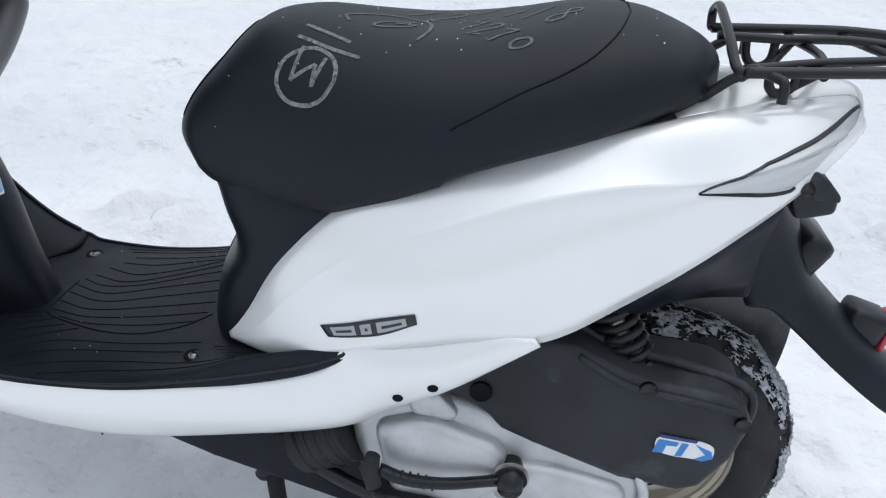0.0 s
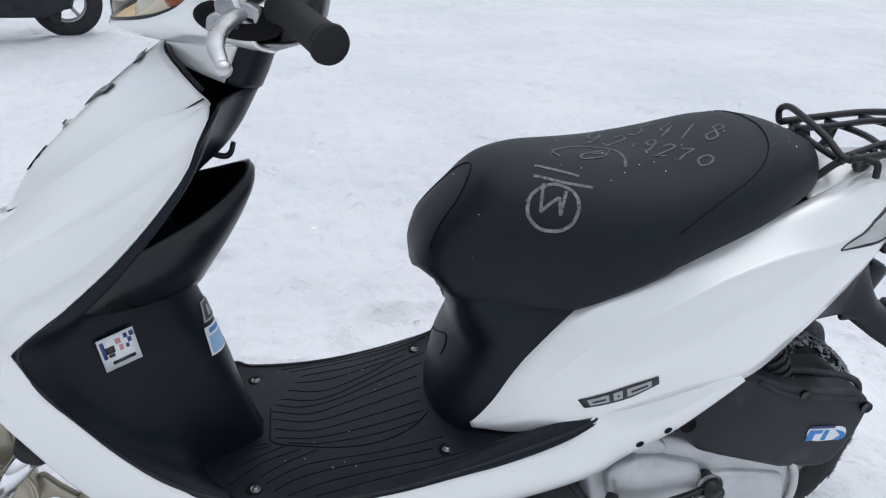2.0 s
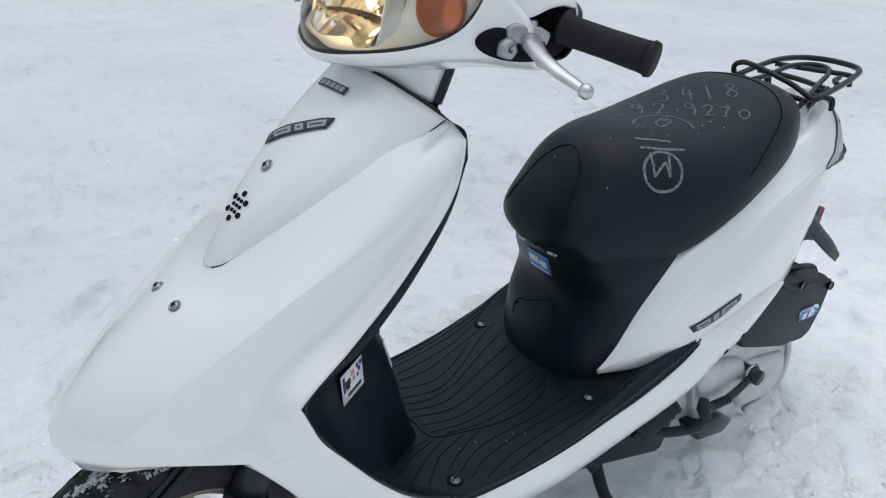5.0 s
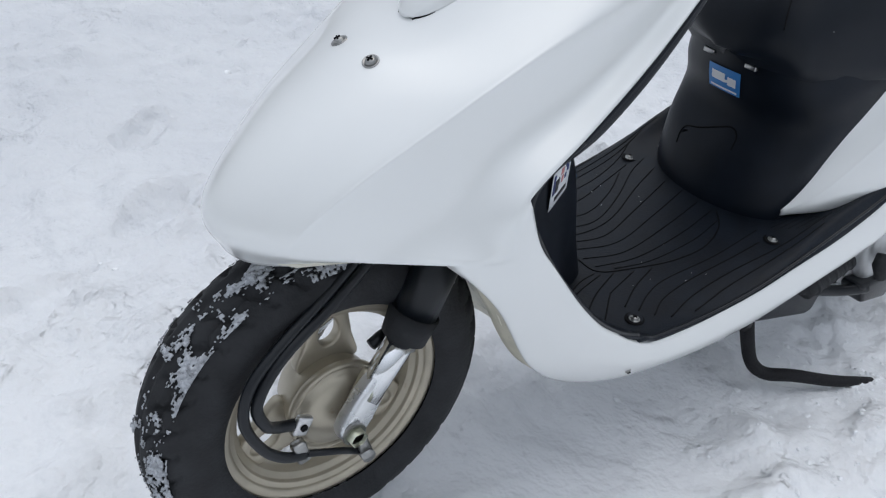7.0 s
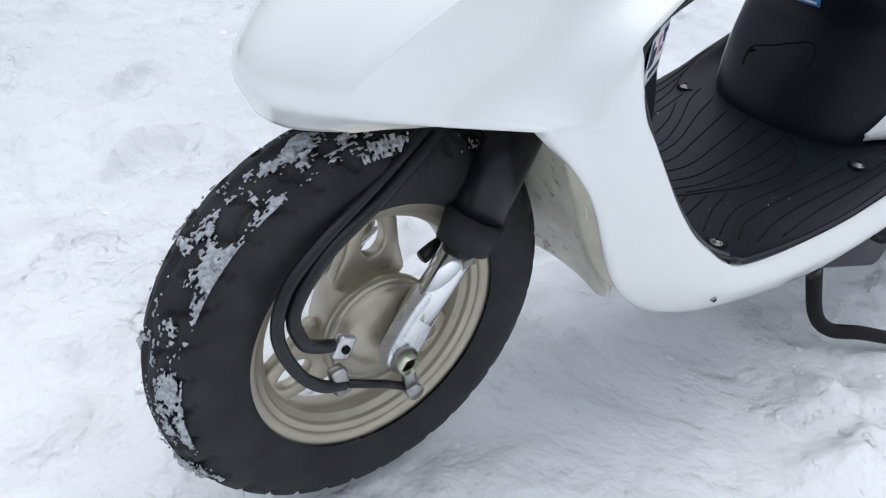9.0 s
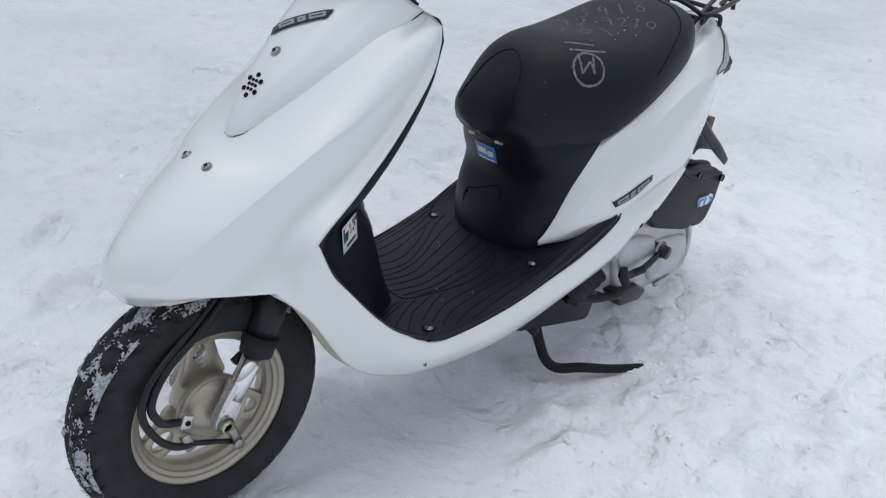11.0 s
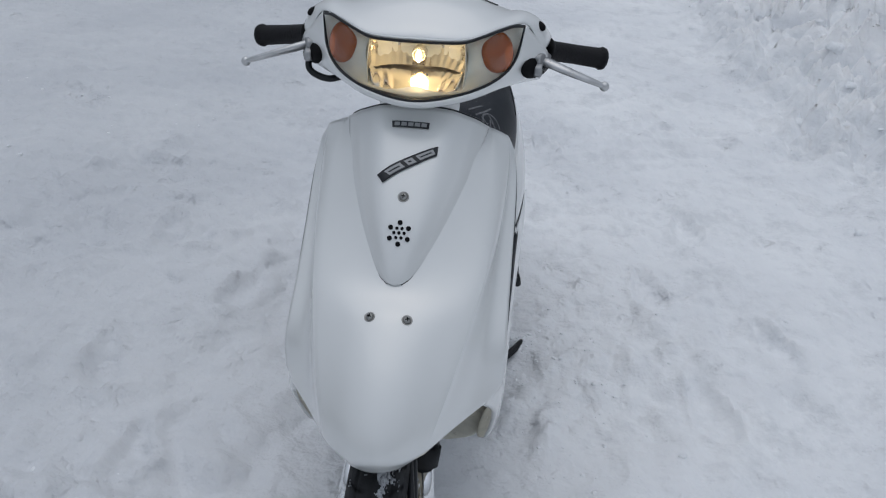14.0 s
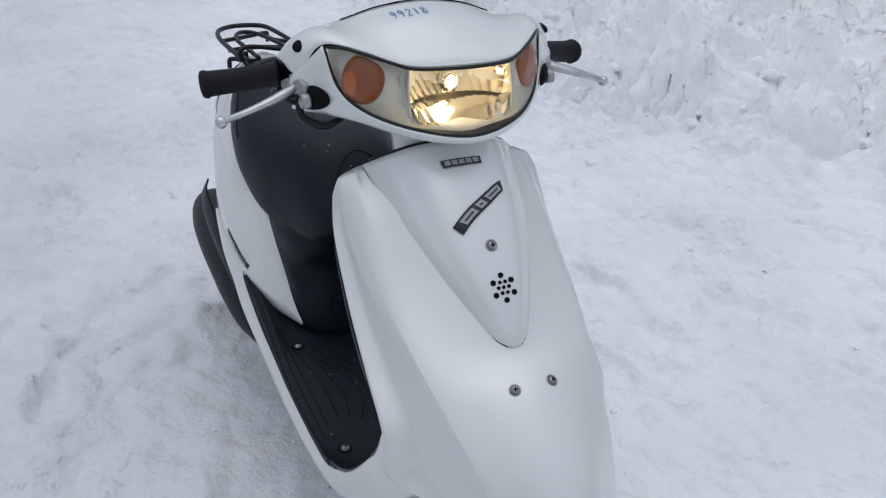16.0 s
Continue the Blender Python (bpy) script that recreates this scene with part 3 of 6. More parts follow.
def skirt_net(s):
    """The white strip from the wheel arch along the floor to the engine."""
    rows = [
        [(-.470, -.186, .626), (-.474, -.1885, .618), (-.493, -.1865, .568), (-.520, -.175, .555), (-.522, -.158, .552)],
        [(-.438, -.188, .549), (-.442, -.192, .543), (-.462, -.1915, .519), (-.482, -.184, .491), (-.478, -.172, .489)],
        [(-.358, -.189, .447), (-.362, -.193, .440), (-.386, -.190, .408), (-.409, -.175, .374), (-.401, -.160, .372)],
        [(-.293, -.189, .386), (-.296, -.194, .379), (-.310, -.191, .343), (-.322, -.162, .299), (-.308, -.138, .303)],
        [(-.200, -.189, .337), (-.200, -.195, .331), (-.205, -.197, .305), (-.214, -.170, .268), (-.208, -.140, .272)],
        [(-.025, -.190, .340), (-.025, -.197, .337), (-.022, -.203, .301), (-.022, -.180, .257), (-.020, -.150, .259)],
        [(.166, -.194, .377), (.166, -.201, .374), (.170, -.209, .331), (.175, -.187, .294), (.175, -.160, .296)],
        [(.270, -.197, .415), (.273, -.203, .411), (.288, -.215, .365), (.300, -.198, .334), (.300, -.170, .337)],
        [(.306, -.200, .452), (.312, -.206, .447), (.345, -.219, .412), (.357, -.206, .375), (.357, -.180, .378)],
        [(.398, -.204, .474), (.401, -.210, .470), (.415, -.222, .445), (.428, -.212, .418), (.428, -.190, .420)],
        [(.478, -.207, .499), (.480, -.212, .496), (.490, -.217, .484), (.498, -.212, .470), (.498, -.195, .472)],
        [(.522, -.206, .502), (.524, -.210, .500), (.527, -.212, .497), (.529, -.210, .493), (.527, -.200, .494)],
    ]
    rows[0] = [[q[0], s * q[1], q[2]] for q in (cover_net.at(0 if s > 0 else 1, v) for v in (.5, .625, .75, .875, 1))]
    rows[0] = [(q[0], q[1], q[2]) for q in rows[0]]
    return Net(flip(rows, s))


skirt_nets = [skirt_net(1), skirt_net(-1)]
skirt_grids = []
bm = grid_bm(cover_grid)
for s, net in zip((1, -1), skirt_nets):
    g = net.grid(32, 90)
    g[0] = cover_grid[32:, 0 if s > 0 else -1]
    skirt_grids.append(g)
    vs = [[bm.verts.new(q) for q in row] for row in g]
    for p, q in zip(vs, vs[1:]):
        for i in range(32):
            bm.faces.new((p[i], p[i + 1], q[i + 1], q[i]))
bmesh.ops.remove_doubles(bm, verts=bm.verts, dist=0.0003)
bmesh.ops.recalc_face_normals(bm, faces=bm.faces)
cover = part("front_cover", bm, WHITE, scooter, "glossy white nose fairing running into the floor strips", thick=0.003)


def centre_panel():
    half = [
        [(-.268, 0, .968), (-.257, -.07, .957), (-.217, -.127, .922)],
        [(-.330, 0, .922), (-.320, -.064, .912), (-.276, -.115, .886)],
        [(-.385, 0, .875), (-.376, -.055, .866), (-.335, -.10, .851)],
        [(-.446, 0, .817), (-.440, -.036, .811), (-.418, -.064, .798)],
        [(-.4845, 0, .768), (-.483, -.016, .765), (-.478, -.030, .757)],
        [(-.499, 0, .7435), (-.4985, -.005, .744), (-.496, -.012, .7455)],
    ]
    flat = []
    for a, b, c in half:
        a, b, c = np.array(a), np.array(b), np.array(c)
        inner = np.array((a[0] + .30 * (b[0] - a[0]), .80 * b[1], a[2] + .30 * (b[2] - a[2])))
        ridge = b + .56 * (c - b) + np.array((-.1, 0, .1)) * abs(c[1]) * .46
        flat.append([a, inner, ridge + .20 * (inner - ridge), ridge + .20 * (c - ridge), c])
    half = flat
    net = Net([both(r) for r in half])
    return part("front_panel", grid_bm(net.grid(36, 36)), WHITE, scooter, "white V-shaped centre panel", thick=0.003), net


panel, panel_net = centre_panel()


for u in (0.0, 1.0):
    part("panel_seam", tube_bm([panel_net.at(u, v) + np.array((-.0005, 0, -.0012)) for v in np.linspace(0, 1, 40)], .0010, 6), DARK, panel)
part("collar_trim", tube_bm([panel_net.at(u, 0.0) + np.array((.007, 0, -.002)) for u in np.linspace(0.06, .94, 30)], .0032, 8), GLOSSBLACK, panel)


def panel_point(x, y):
    """Place and normal on the centre panel at x along and y across."""
    u = 0.5
    for _ in range(5):
        lo, hi = 0.0, 1.0
        for _ in range(18):
            v = (lo + hi) / 2
            if panel_net.at(u, v)[0] > x:
                lo = v
            else:
                hi = v
        lo, hi = 0.0, 1.0
        for _ in range(18):
            u = (lo + hi) / 2
            if panel_net.at(u, v)[1] < y:
                lo = u
            else:
                hi = u
    n = panel_net.normal(u, v)
    n = n if n[2] > 0 else -n
    return panel_net.at(u, v), n


def plate_bm(corners, off, n=8):
    """A thin plate draped on the centre panel between four corners of x and y."""
    a, b, c, d = [np.array(q, float) for q in corners]
    rows = []
    for j in range(n + 1):
        row = []
        for i in range(n + 1):
            x, y = (a * (1 - i / n) + b * i / n) * (1 - j / n) + (d * (1 - i / n) + c * i / n) * j / n
            p, m = panel_point(x, y)
            row.append(p + m * off)
        rows.append(row)
    return grid_bm(rows)


badge = part("badge", plate_bm([(-.2955, -.0282), (-.2953, .0365), (-.3050, .0342), (-.3048, -.0280)], 0.0038), BADGE, scooter, "small dark grey maker's badge", thick=0.0015)
for k in range(5):
    y = -.0240 + .0115 * k
    part("badge_mark", plate_bm([(-.2972, y), (-.2972, y + .0092), (-.3033, y + .0092), (-.3033, y)], 0.0048, 3), SILVER, badge)
TOP_EDGE = [(-.3733, .0480), (-.3580, .0180), (-.3435, -.0150), (-.3282, -.0472)]
LOW_EDGE = [(-.3858, .0373), (-.3708, .0100), (-.3562, -.0215), (-.3418, -.0466)]


def on_emblem(t, w):
    """A place on the slanted emblem: t along it, w from its upper to its lower edge."""
    p, q = cr(np.array(TOP_EDGE), t), cr(np.array(LOW_EDGE), t)
    return p + (q - p) * w


def emblem_bm(t0, t1, w0, w1, off, slant=0.0):
    """A thin draped shape on the emblem."""
    rows = []
    for j in range(5):
        w = w0 + (w1 - w0) * j / 4
        row = []
        for i in range(11):
            p, n = panel_point(*on_emblem(min(1, max(0, t0 + (t1 - t0) * i / 10 - slant * j / 4)), w))
            row.append(p + n * off)
        rows.append(row)
    return grid_bm(rows)


emblem = part("emblem", emblem_bm(0, 1, 0, 1, 0.0036), BADGE, scooter, "slanted dark emblem with silver shapes", thick=0.001)
for t0, t1, w0, w1 in ((.10, .37, .20, .80), (.43, .56, .20, .80), (.62, .91, .20, .80)):
    part("emblem_mark", emblem_bm(t0, t1, w0, w1, 0.0044, -.05), SILVER, emblem)
    part("emblem_line", emblem_bm(t0 + .05, t1 - .03, .44, .58, 0.0048, -.02), BADGE, emblem)
p, n = panel_point(-.404, 0)
screw(p + n * 0.0024, n, scooter, 0.0082)
# horn holes as low dark discs, the shade in them put into the colour
for k in range(13):
    a = radians(60 * k)
    ring = 0.0 if k == 12 else (0.0168 if k < 6 else 0.0084)
    if 6 <= k < 12:
        a += radians(30)
    p, n = panel_point(-.449 + ring * math.cos(a) * 0.72, ring * math.sin(a))
    q = Vector(n).to_track_quat("Z", "Y").to_matrix().to_4x4()
    bm = turned_bm([(0.0041 if ring > .01 else 0.0027, 0.0), (0.0041 if ring > .01 else 0.0027, 0.0032), (0.0035 if ring > .01 else 0.0022, 0.0028)], (0, 0, 0), 14, "z")
    bmesh.ops.transform(bm, matrix=Matrix.Translation(p) @ q, verts=bm.verts)
    part("horn_hole", bm, DARK, panel)
for s in (-1, 1):
    u, v = 0.5 + s * 0.049, 0.49
    p, n = cover_net.at(u, v), cover_net.normal(u, v)
    n = n if n[2] > 0 else -n
    screw(p + n * 0.0016, n, scooter, 0.0078)


def side_skirt(s):
    """The rear run of the strip, with its holes and screw."""
    net = skirt_nets[0 if s > 0 else 1]
    ob = cover
    # dark discs painted as the shade of two holes
    for v in (0.752, 0.805):
        u = 0.62
        p, n = net.at(u, v), net.normal(u, v)
        n = n if n[1] * s < 0 else -n
        q = Vector(n).to_track_quat("Z", "Y").to_matrix().to_4x4()
        bm = turned_bm([(0.0065, 0.0005), (0.0065, 0.0022), (0.0045, 0.0015)], (0, 0, 0), 16, "z")
        bmesh.ops.transform(bm, matrix=Matrix.Translation(p) @ q, verts=bm.verts)
        part("hole", bm, DARK, ob)
    p, n = net.at(0.55, 0.335), net.normal(0.55, 0.335)
    n = n if n[1] * s < 0 else -n
    screw(p, n, scooter, 0.006)
    line = [(net.at(.10, v), net.normal(.10, v)) for v in np.linspace(8 / 11, 1, 30)]
    part("skirt_seam", tube_bm([p + (n if n[1] * s < 0 else -n) * .0016 for p, n in line], .0009, 6), BADGE, ob)


for s in (1, -1):
    side_skirt(s)
LINER = material("dirty_beige_inner_face", (0.45, 0.43, 0.35), 0.75, grain=0.25, grain_scale=14, spots=(0.16, 0.15, 0.12), spot_scale=28, spot_level=0.60)
for s in (1, -1):
    # the turned-in front edge behind the wheel, stained by road dirt
    strip = []
    for k in range(15):
        net = skirt_nets[0 if s > 0 else 1]
        p, wide = net.at(.76, .035 + .172 * k / 14), math.sin(math.pi * (k / 14) ** 1.15) ** .7
        strip.append([p + np.array((.002 - .003 * f, s * (.003 + .026 * f * wide), .001 - .012 * f * wide)) for f in (0, .35, .7, 1)])
    part("edge_flange", grid_bm(strip), LINER, cover, "beige dirt-stained inner flange", thick=0.002)


def leg_shield():
    half = [
        [(-.150, 0, .912), (-.158, -.03, .912), (-.180, -.06, .912), (-.197, -.11, .912), (-.203, -.148, .910), (-.220, -.176, .886)],
        [(-.197, 0, .835), (-.205, -.03, .835), (-.224, -.06, .835), (-.238, -.12, .835), (-.240, -.174, .833), (-.254, -.185, .829)],
        [(-.285, 0, .745), (-.288, -.03, .745), (-.300, -.06, .745), (-.315, -.12, .747), (-.308, -.181, .745), (-.325, -.188, .746)],
        [(-.275, 0, .640), (-.290, -.045, .645), (-.335, -.095, .655), (-.375, -.14, .668), (-.380, -.182, .672), (-.400, -.188, .679)],
        [(-.250, 0, .562), (-.275, -.05, .567), (-.340, -.10, .585), (-.415, -.142, .604), (-.448, -.170, .616), (-.470, -.188, .621)],
        [(-.230, 0, .493), (-.248, -.046, .497), (-.322, -.092, .510), (-.393, -.138, .525), (-.425, -.17, .540), (-.441, -.190, .546)],
        [(-.211, 0, .420), (-.226, -.040, .422), (-.296, -.082, .426), (-.338, -.132, .432), (-.352, -.17, .440), (-.361, -.191, .444)],
        [(-.196, 0, .372), (-.206, -.034, .372), (-.278, -.074, .374), (-.288, -.122, .376), (-.283, -.162, .380), (-.294, -.191, .384)],
        [(-.184, 0, .338), (-.192, -.030, .338), (-.268, -.068, .334), (-.262, -.112, .334), (-.232, -.152, .340), (-.226, -.192, .350)],
    ]
    net = Net([both(r) for r in half])
    return part("leg_shield", grid_bm(net.grid(56, 64)), BLACK, scooter, "black inner leg shield with a centre tunnel", thick=0.004), net


shield, shield_net = leg_shield()
for u in (.012, .988):
    part("edge_trim", tube_bm([shield_net.at(u, v) + np.array((.0035, 0, .002)) for v in np.linspace(.40, .97, 50)], .0034, 8), GLOSSBLACK, shield)

pocket_half = [
    [(-.176, 0, .797), (-.187, -.045, .783), (-.236, -.095, .757), (-.303, -.135, .733), (-.330, -.150, .728)],
    [(-.171, 0, .776), (-.182, -.045, .760), (-.236, -.095, .735), (-.310, -.135, .714), (-.340, -.150, .712)],
    [(-.206, 0, .706), (-.217, -.05, .698), (-.270, -.10, .684), (-.338, -.138, .676), (-.368, -.152, .682)],
    [(-.250, 0, .634), (-.266, -.05, .632), (-.322, -.098, .634), (-.378, -.140, .645), (-.395, -.152, .655)],
]
pocket_net = Net([both(r) for r in pocket_half])
pocket = part("glove_pocket", grid_bm(pocket_net.grid(40, 20)), GLOSSBLACK, scooter, "open black front pocket", thick=0.006)
part("bag_hook", tube_bm([(-.222, 0, .810), (-.207, 0, .806), (-.198, 0, .811), (-.193, 0, .826)], [.0045, .0045, .0038], 8, 5), GLOSSBLACK, scooter)


# stickers on the leg shield
def shield_patch(name, corners, mat, parent, off=0.0035, label=""):
    n = shield_net.normal(*corners[0])
    return part(name, patch_bm(shield_net, corners, off, 8, 1 if n[0] > 0 else -1), mat, parent, label)


def flat_patch(name, tl, tr, bl, box, off, mat, parent, label=""):
    """A flat paper patch: box gives its part of the sheet between three corners."""
    tl, tr, bl = [np.array(q) for q in (tl, tr, bl)]
    n = np.cross(tr - tl, bl - tl)
    n = n / np.linalg.norm(n)
    n = n if n[1] < 0 else -n
    a0, a1, b0, b1 = box
    rows = [[tl + (tr - tl) * (a0 + (a1 - a0) * i / 3) + (bl - tl) * (b0 + (b1 - b0) * j / 3) + n * off for i in range(4)] for j in range(4)]
    return part(name, grid_bm(rows), mat, parent, label, thick=0.0006)


TAG = ((-.388, -.128, .600), (-.343, -.107, .609), (-.381, -.122, .548))
flat_patch("sticker", *TAG, (0, 1, 0, 1), .006, PAPER, shield, "white paper inventory sticker with print")
for bx, mt in (((.06, .16, .10, .62), NAVY), ((.16, .40, .30, .50), BADGE), ((.20, .36, .52, .62), BADGE), ((.46, .60, .14, .30), PINK), ((.52, .62, .36, .52), PINK), ((.70, .80, .08, .22), NAVY), ((.86, .97, .08, .22), NAVY), ((.78, .88, .24, .38), NAVY), ((.70, .78, .40, .52), NAVY), ((.24, .86, .76, .86), BADGE)):
    flat_patch("sticker_mark", *TAG, bx, .0066, mt, shield)
shield_patch("sticker", [(.432, .520), (.515, .523), (.495, .600), (.408, .600)], PAPER, shield, label="white and blue paper label")
shield_patch("sticker_mark", [(.446, .526), (.500, .528), (.497, .541), (.440, .539)], BLUE, shield, .0042)
shield_patch("sticker_mark", [(.432, .546), (.505, .548), (.492, .594), (.416, .594)], PALE, shield, .0042)
shield_patch("sticker", [(.462, .457), (.540, .460), (.520, .514), (.440, .508)], SILVER, shield, label="small grey printed label")
shield_patch("sticker_mark", [(.468, .462), (.530, .465), (.515, .508), (.450, .503)], BADGE, shield, .0042)
shield_patch("sticker_mark", [(.478, .472), (.492, .473), (.484, .498), (.468, .496)], SILVER, shield, .0048)
shield_patch("sticker_mark", [(.498, .473), (.514, .474), (.506, .500), (.490, .498)], SILVER, shield, .0048)


def floor_board():
    half = [
        [(-.300, 0, .334), (-.300, -.10, .334), (-.300, -.14, .336), (-.300, -.165, .338), (-.300, -.178, .340)],
        [(-.235, 0, .336), (-.235, -.10, .336), (-.235, -.15, .336), (-.235, -.178, .345), (-.235, -.193, .352)],
        [(-.200, 0, .340), (-.200, -.10, .338), (-.200, -.15, .336), (-.200, -.178, .338), (-.200, -.193, .340)],
        [(-.100, 0, .352), (-.100, -.10, .350), (-.100, -.15, .345), (-.100, -.18, .338), (-.100, -.195, .335)],
        [(.000, 0, .366), (.000, -.10, .363), (.000, -.15, .357), (.000, -.184, .350), (.000, -.198, .344)],
        [(.095, 0, .378), (.095, -.10, .376), (.095, -.15, .374), (.095, -.185, .375), (.095, -.200, .363)],
        [(.170, 0, .388), (.170, -.10, .388), (.170, -.155, .393), (.170, -.186, .406), (.170, -.202, .380)],
        [(.240, 0, .398), (.240, -.11, .402), (.245, -.165, .413), (.248, -.190, .431), (.250, -.204, .407)],
        [(.290, 0, .410), (.290, -.12, .425), (.292, -.17, .432), (.295, -.196, .446), (.297, -.206, .434)],
        [(.305, 0, .420), (.305, -.13, .445), (.305, -.175, .450), (.305, -.196, .450), (.306, -.205, .446)],
    ]
    net = Net([both(r) for r in half])
    return part("floor_board", grid_bm(net.grid(60, 60)), MAT, scooter, "black ribbed footboard with screws", thick=0.004), net


board, board_net = floor_board()
for u in (.035, .965):
    part("edge_trim", tube_bm([board_net.at(u, v) + np.array((0, 0, .0025)) for v in np.linspace(.05, .97, 50)], .0030, 8), GLOSSBLACK, board)


def board_point(x, y):
    v = 0.5
    lo, hi = 0.0, 1.0
    for _ in range(20):
        v = (lo + hi) / 2
        if board_net.at(0.5, v)[0] < x:
            lo = v
        else:
            hi = v
    lo, hi = 0.0, 1.0
    for _ in range(20):
        u = (lo + hi) / 2
        if board_net.at(u, v)[1] < y:
            lo = u
        else:
            hi = u
    return board_net.at(u, v)


def rib(points, r=0.0012):
    k = 6 * (len(points) - 1)
    flat = [cr(np.array(points, float), i / k) for i in range(k + 1)]
    return part("rib", tube_bm([board_point(x, y) + np.array((0, 0, 0.0018)) for x, y in flat], r, 6), GROOVE, board)


# a bent border, long ribs behind it and short ones in front of it
rib([(-.171, .049), (-.172, -.004), (-.169, -.046), (-.123, -.071), (-.062, -.093), (-.002, -.098), (.050, -.080), (.080, -.050)], .0015)
rib([(-.150, .172), (-.05, .176), (.06, .180), (.19, .184)])
rib([(-.135, .158), (-.05, .160), (.05, .166), (.15, .180)])
rib([(-.118, .132), (-.02, .134), (.06, .152), (.12, .176)])
rib([(-.128, .112), (-.068, .103), (.006, .119), (.070, .134)])
rib([(-.141, .092), (-.082, .069), (-.012, .090), (.045, .124)])
rib([(-.153, .068), (-.089, .045), (-.015, .070), (.060, .112), (.105, .128)])
rib([(-.164, .055), (-.120, .033), (-.058, .036), (.029, .072), (.094, .095)])
rib([(-.168, .036), (-.105, .009), (-.026, .026), (.080, .056)])
rib([(-.168, .014), (-.100, -.014), (-.009, .000), (.080, .020)])
rib([(-.166, -.013), (-.105, -.037), (-.010, -.030), (.072, -.017)])
rib([(-.164, -.037), (-.099, -.057), (-.006, -.056), (.072, -.045)])
rib([(-.145, -.056), (-.090, -.074), (-.006, -.078), (.060, -.068)])
rib([(-.240, -.062), (-.205, -.049), (-.176, -.047)])
rib([(-.262, -.084), (-.222, -.064), (-.171, -.054)])
rib([(-.252, -.110), (-.205, -.081), (-.152, -.062)])
rib([(-.236, -.130), (-.190, -.093), (-.181, -.089), (-.127, -.076)])
rib([(-.190, -.122), (-.149, -.101), (-.100, -.086)])
rib([(-.180, -.138), (-.143, -.121), (-.101, -.114), (-.006, -.120), (.09, -.118)])
rib([(-.168, -.156), (-.130, -.139), (-.06, -.134), (.03, -.137), (.072, -.138)])
rib([(-.150, -.170), (-.09, -.157), (.00, -.155), (.09, -.164), (.19, -.172)])
rib([(-.110, -.178), (-.03, -.171), (.06, -.174), (.16, -.181)])
for k in range(5):
    rib([(.112 + .008 * k, -.128 - .009 * k), (.150 + .008 * k, -.134 - .009 * k), (.190 - .006 * k, -.143 - .008 * k)], .0009)
for x, y in ((-.196, -.146), (-.196, .146), (.092, -.147), (.092, .147)):
    p = board_point(x, y)
    # dark disc painted as the shade of the sunken screw seat
    bm = turned_bm([(0.0135, 0.001), (0.0135, 0.0032), (0.0105, 0.0022)], p, 20, "z")
    part("screw_well", bm, DARK, board)
    screw(p + np.array((0, 0, 0.0024)), (0.05, 0, 1), scooter, 0.0068)
for y in (-.178, .178):
    p = board_point(.235, y)
    part("plug", turned_bm([(0.008, 0.0), (0.008, 0.003), (0.006, 0.002)], p, 16, "z"), GLOSSBLACK, board)


def seat_base():
    """The black cover below the seat, round the front."""
    half = [
        [(.086, 0, .372), (.096, -.06, .372), (.122, -.108, .376), (.150, -.124, .390), (.20, -.14, .40)],
        [(.086, 0, .40), (.096, -.065, .40), (.122, -.113, .404), (.155, -.130, .42), (.21, -.145, .44)],
        [(.098, 0, .46), (.108, -.068, .46), (.134, -.118, .465), (.175, -.136, .48), (.24, -.147, .50)],
        [(.122, 0, .52), (.132, -.070, .52), (.158, -.122, .525), (.205, -.144, .545), (.27, -.150, .56)],
        [(.110, 0, .57), (.120, -.074, .57), (.150, -.125, .575), (.215, -.146, .59), (.31, -.150, .60)],
        [(.084, 0, .640), (.100, -.070, .630), (.140, -.115, .622), (.215, -.137, .622), (.33, -.140, .64)],
    ]
    net = Net([both(r) for r in half])
    return part("seat_base", grid_bm(net.grid(56, 40)), BLACK, scooter, "black plastic cover under the seat", thick=0.003), net


base, base_net = seat_base()


def base_patch(name, a, b, c, d, mat, parent, off, label=""):
    n = base_net.normal(0.5, 0.5)
    return part(name, patch_bm(base_net, [(a, c), (b, c), (b, d), (a, d)], off, 8, 1 if n[0] < 0 else -1), mat, parent, label)


base_patch("sticker", .484, .584, .845, .70, BLUE, base, 0.003, "bright blue dealer sticker with white shapes")
for a, b, c, d in ((.496, .522, .805, .755), (.530, .572, .815, .765), (.492, .576, .728, .714), (.520, .546, .785, .768)):
    base_patch("sticker_mark", a, b, c, d, PAPER, base, 0.0038)
for u in (.455, .585):
    p, n = base_net.at(u, .90), base_net.normal(u, .9)
    part("latch", box_bm(p + np.array((-.003, 0, 0)), (.010, .020, .008), .002), STEEL, base)
hatch = [(.447, .43), (.451, .49), (.475, .52), (.515, .495), (.565, .455), (.610, .43), (.627, .39), (.627, .33)]
sgn = 1 if base_net.normal(.5, .5)[0] < 0 else -1
pts = [cr(np.array(hatch), i / 40) for i in range(41)]
part("hatch_seam", tube_bm([base_net.at(*q) + sgn * 0.0015 * base_net.normal(*q) for q in pts], 0.0014, 6), DARK, base)
p, n = base_net.at(.605, .39), sgn * base_net.normal(.605, .39)
part("hatch_lock", turned_bm([(0.008, 0.0), (0.008, 0.004), (0.005, 0.003)], p, 16, "x"), GLOSSBLACK, base)


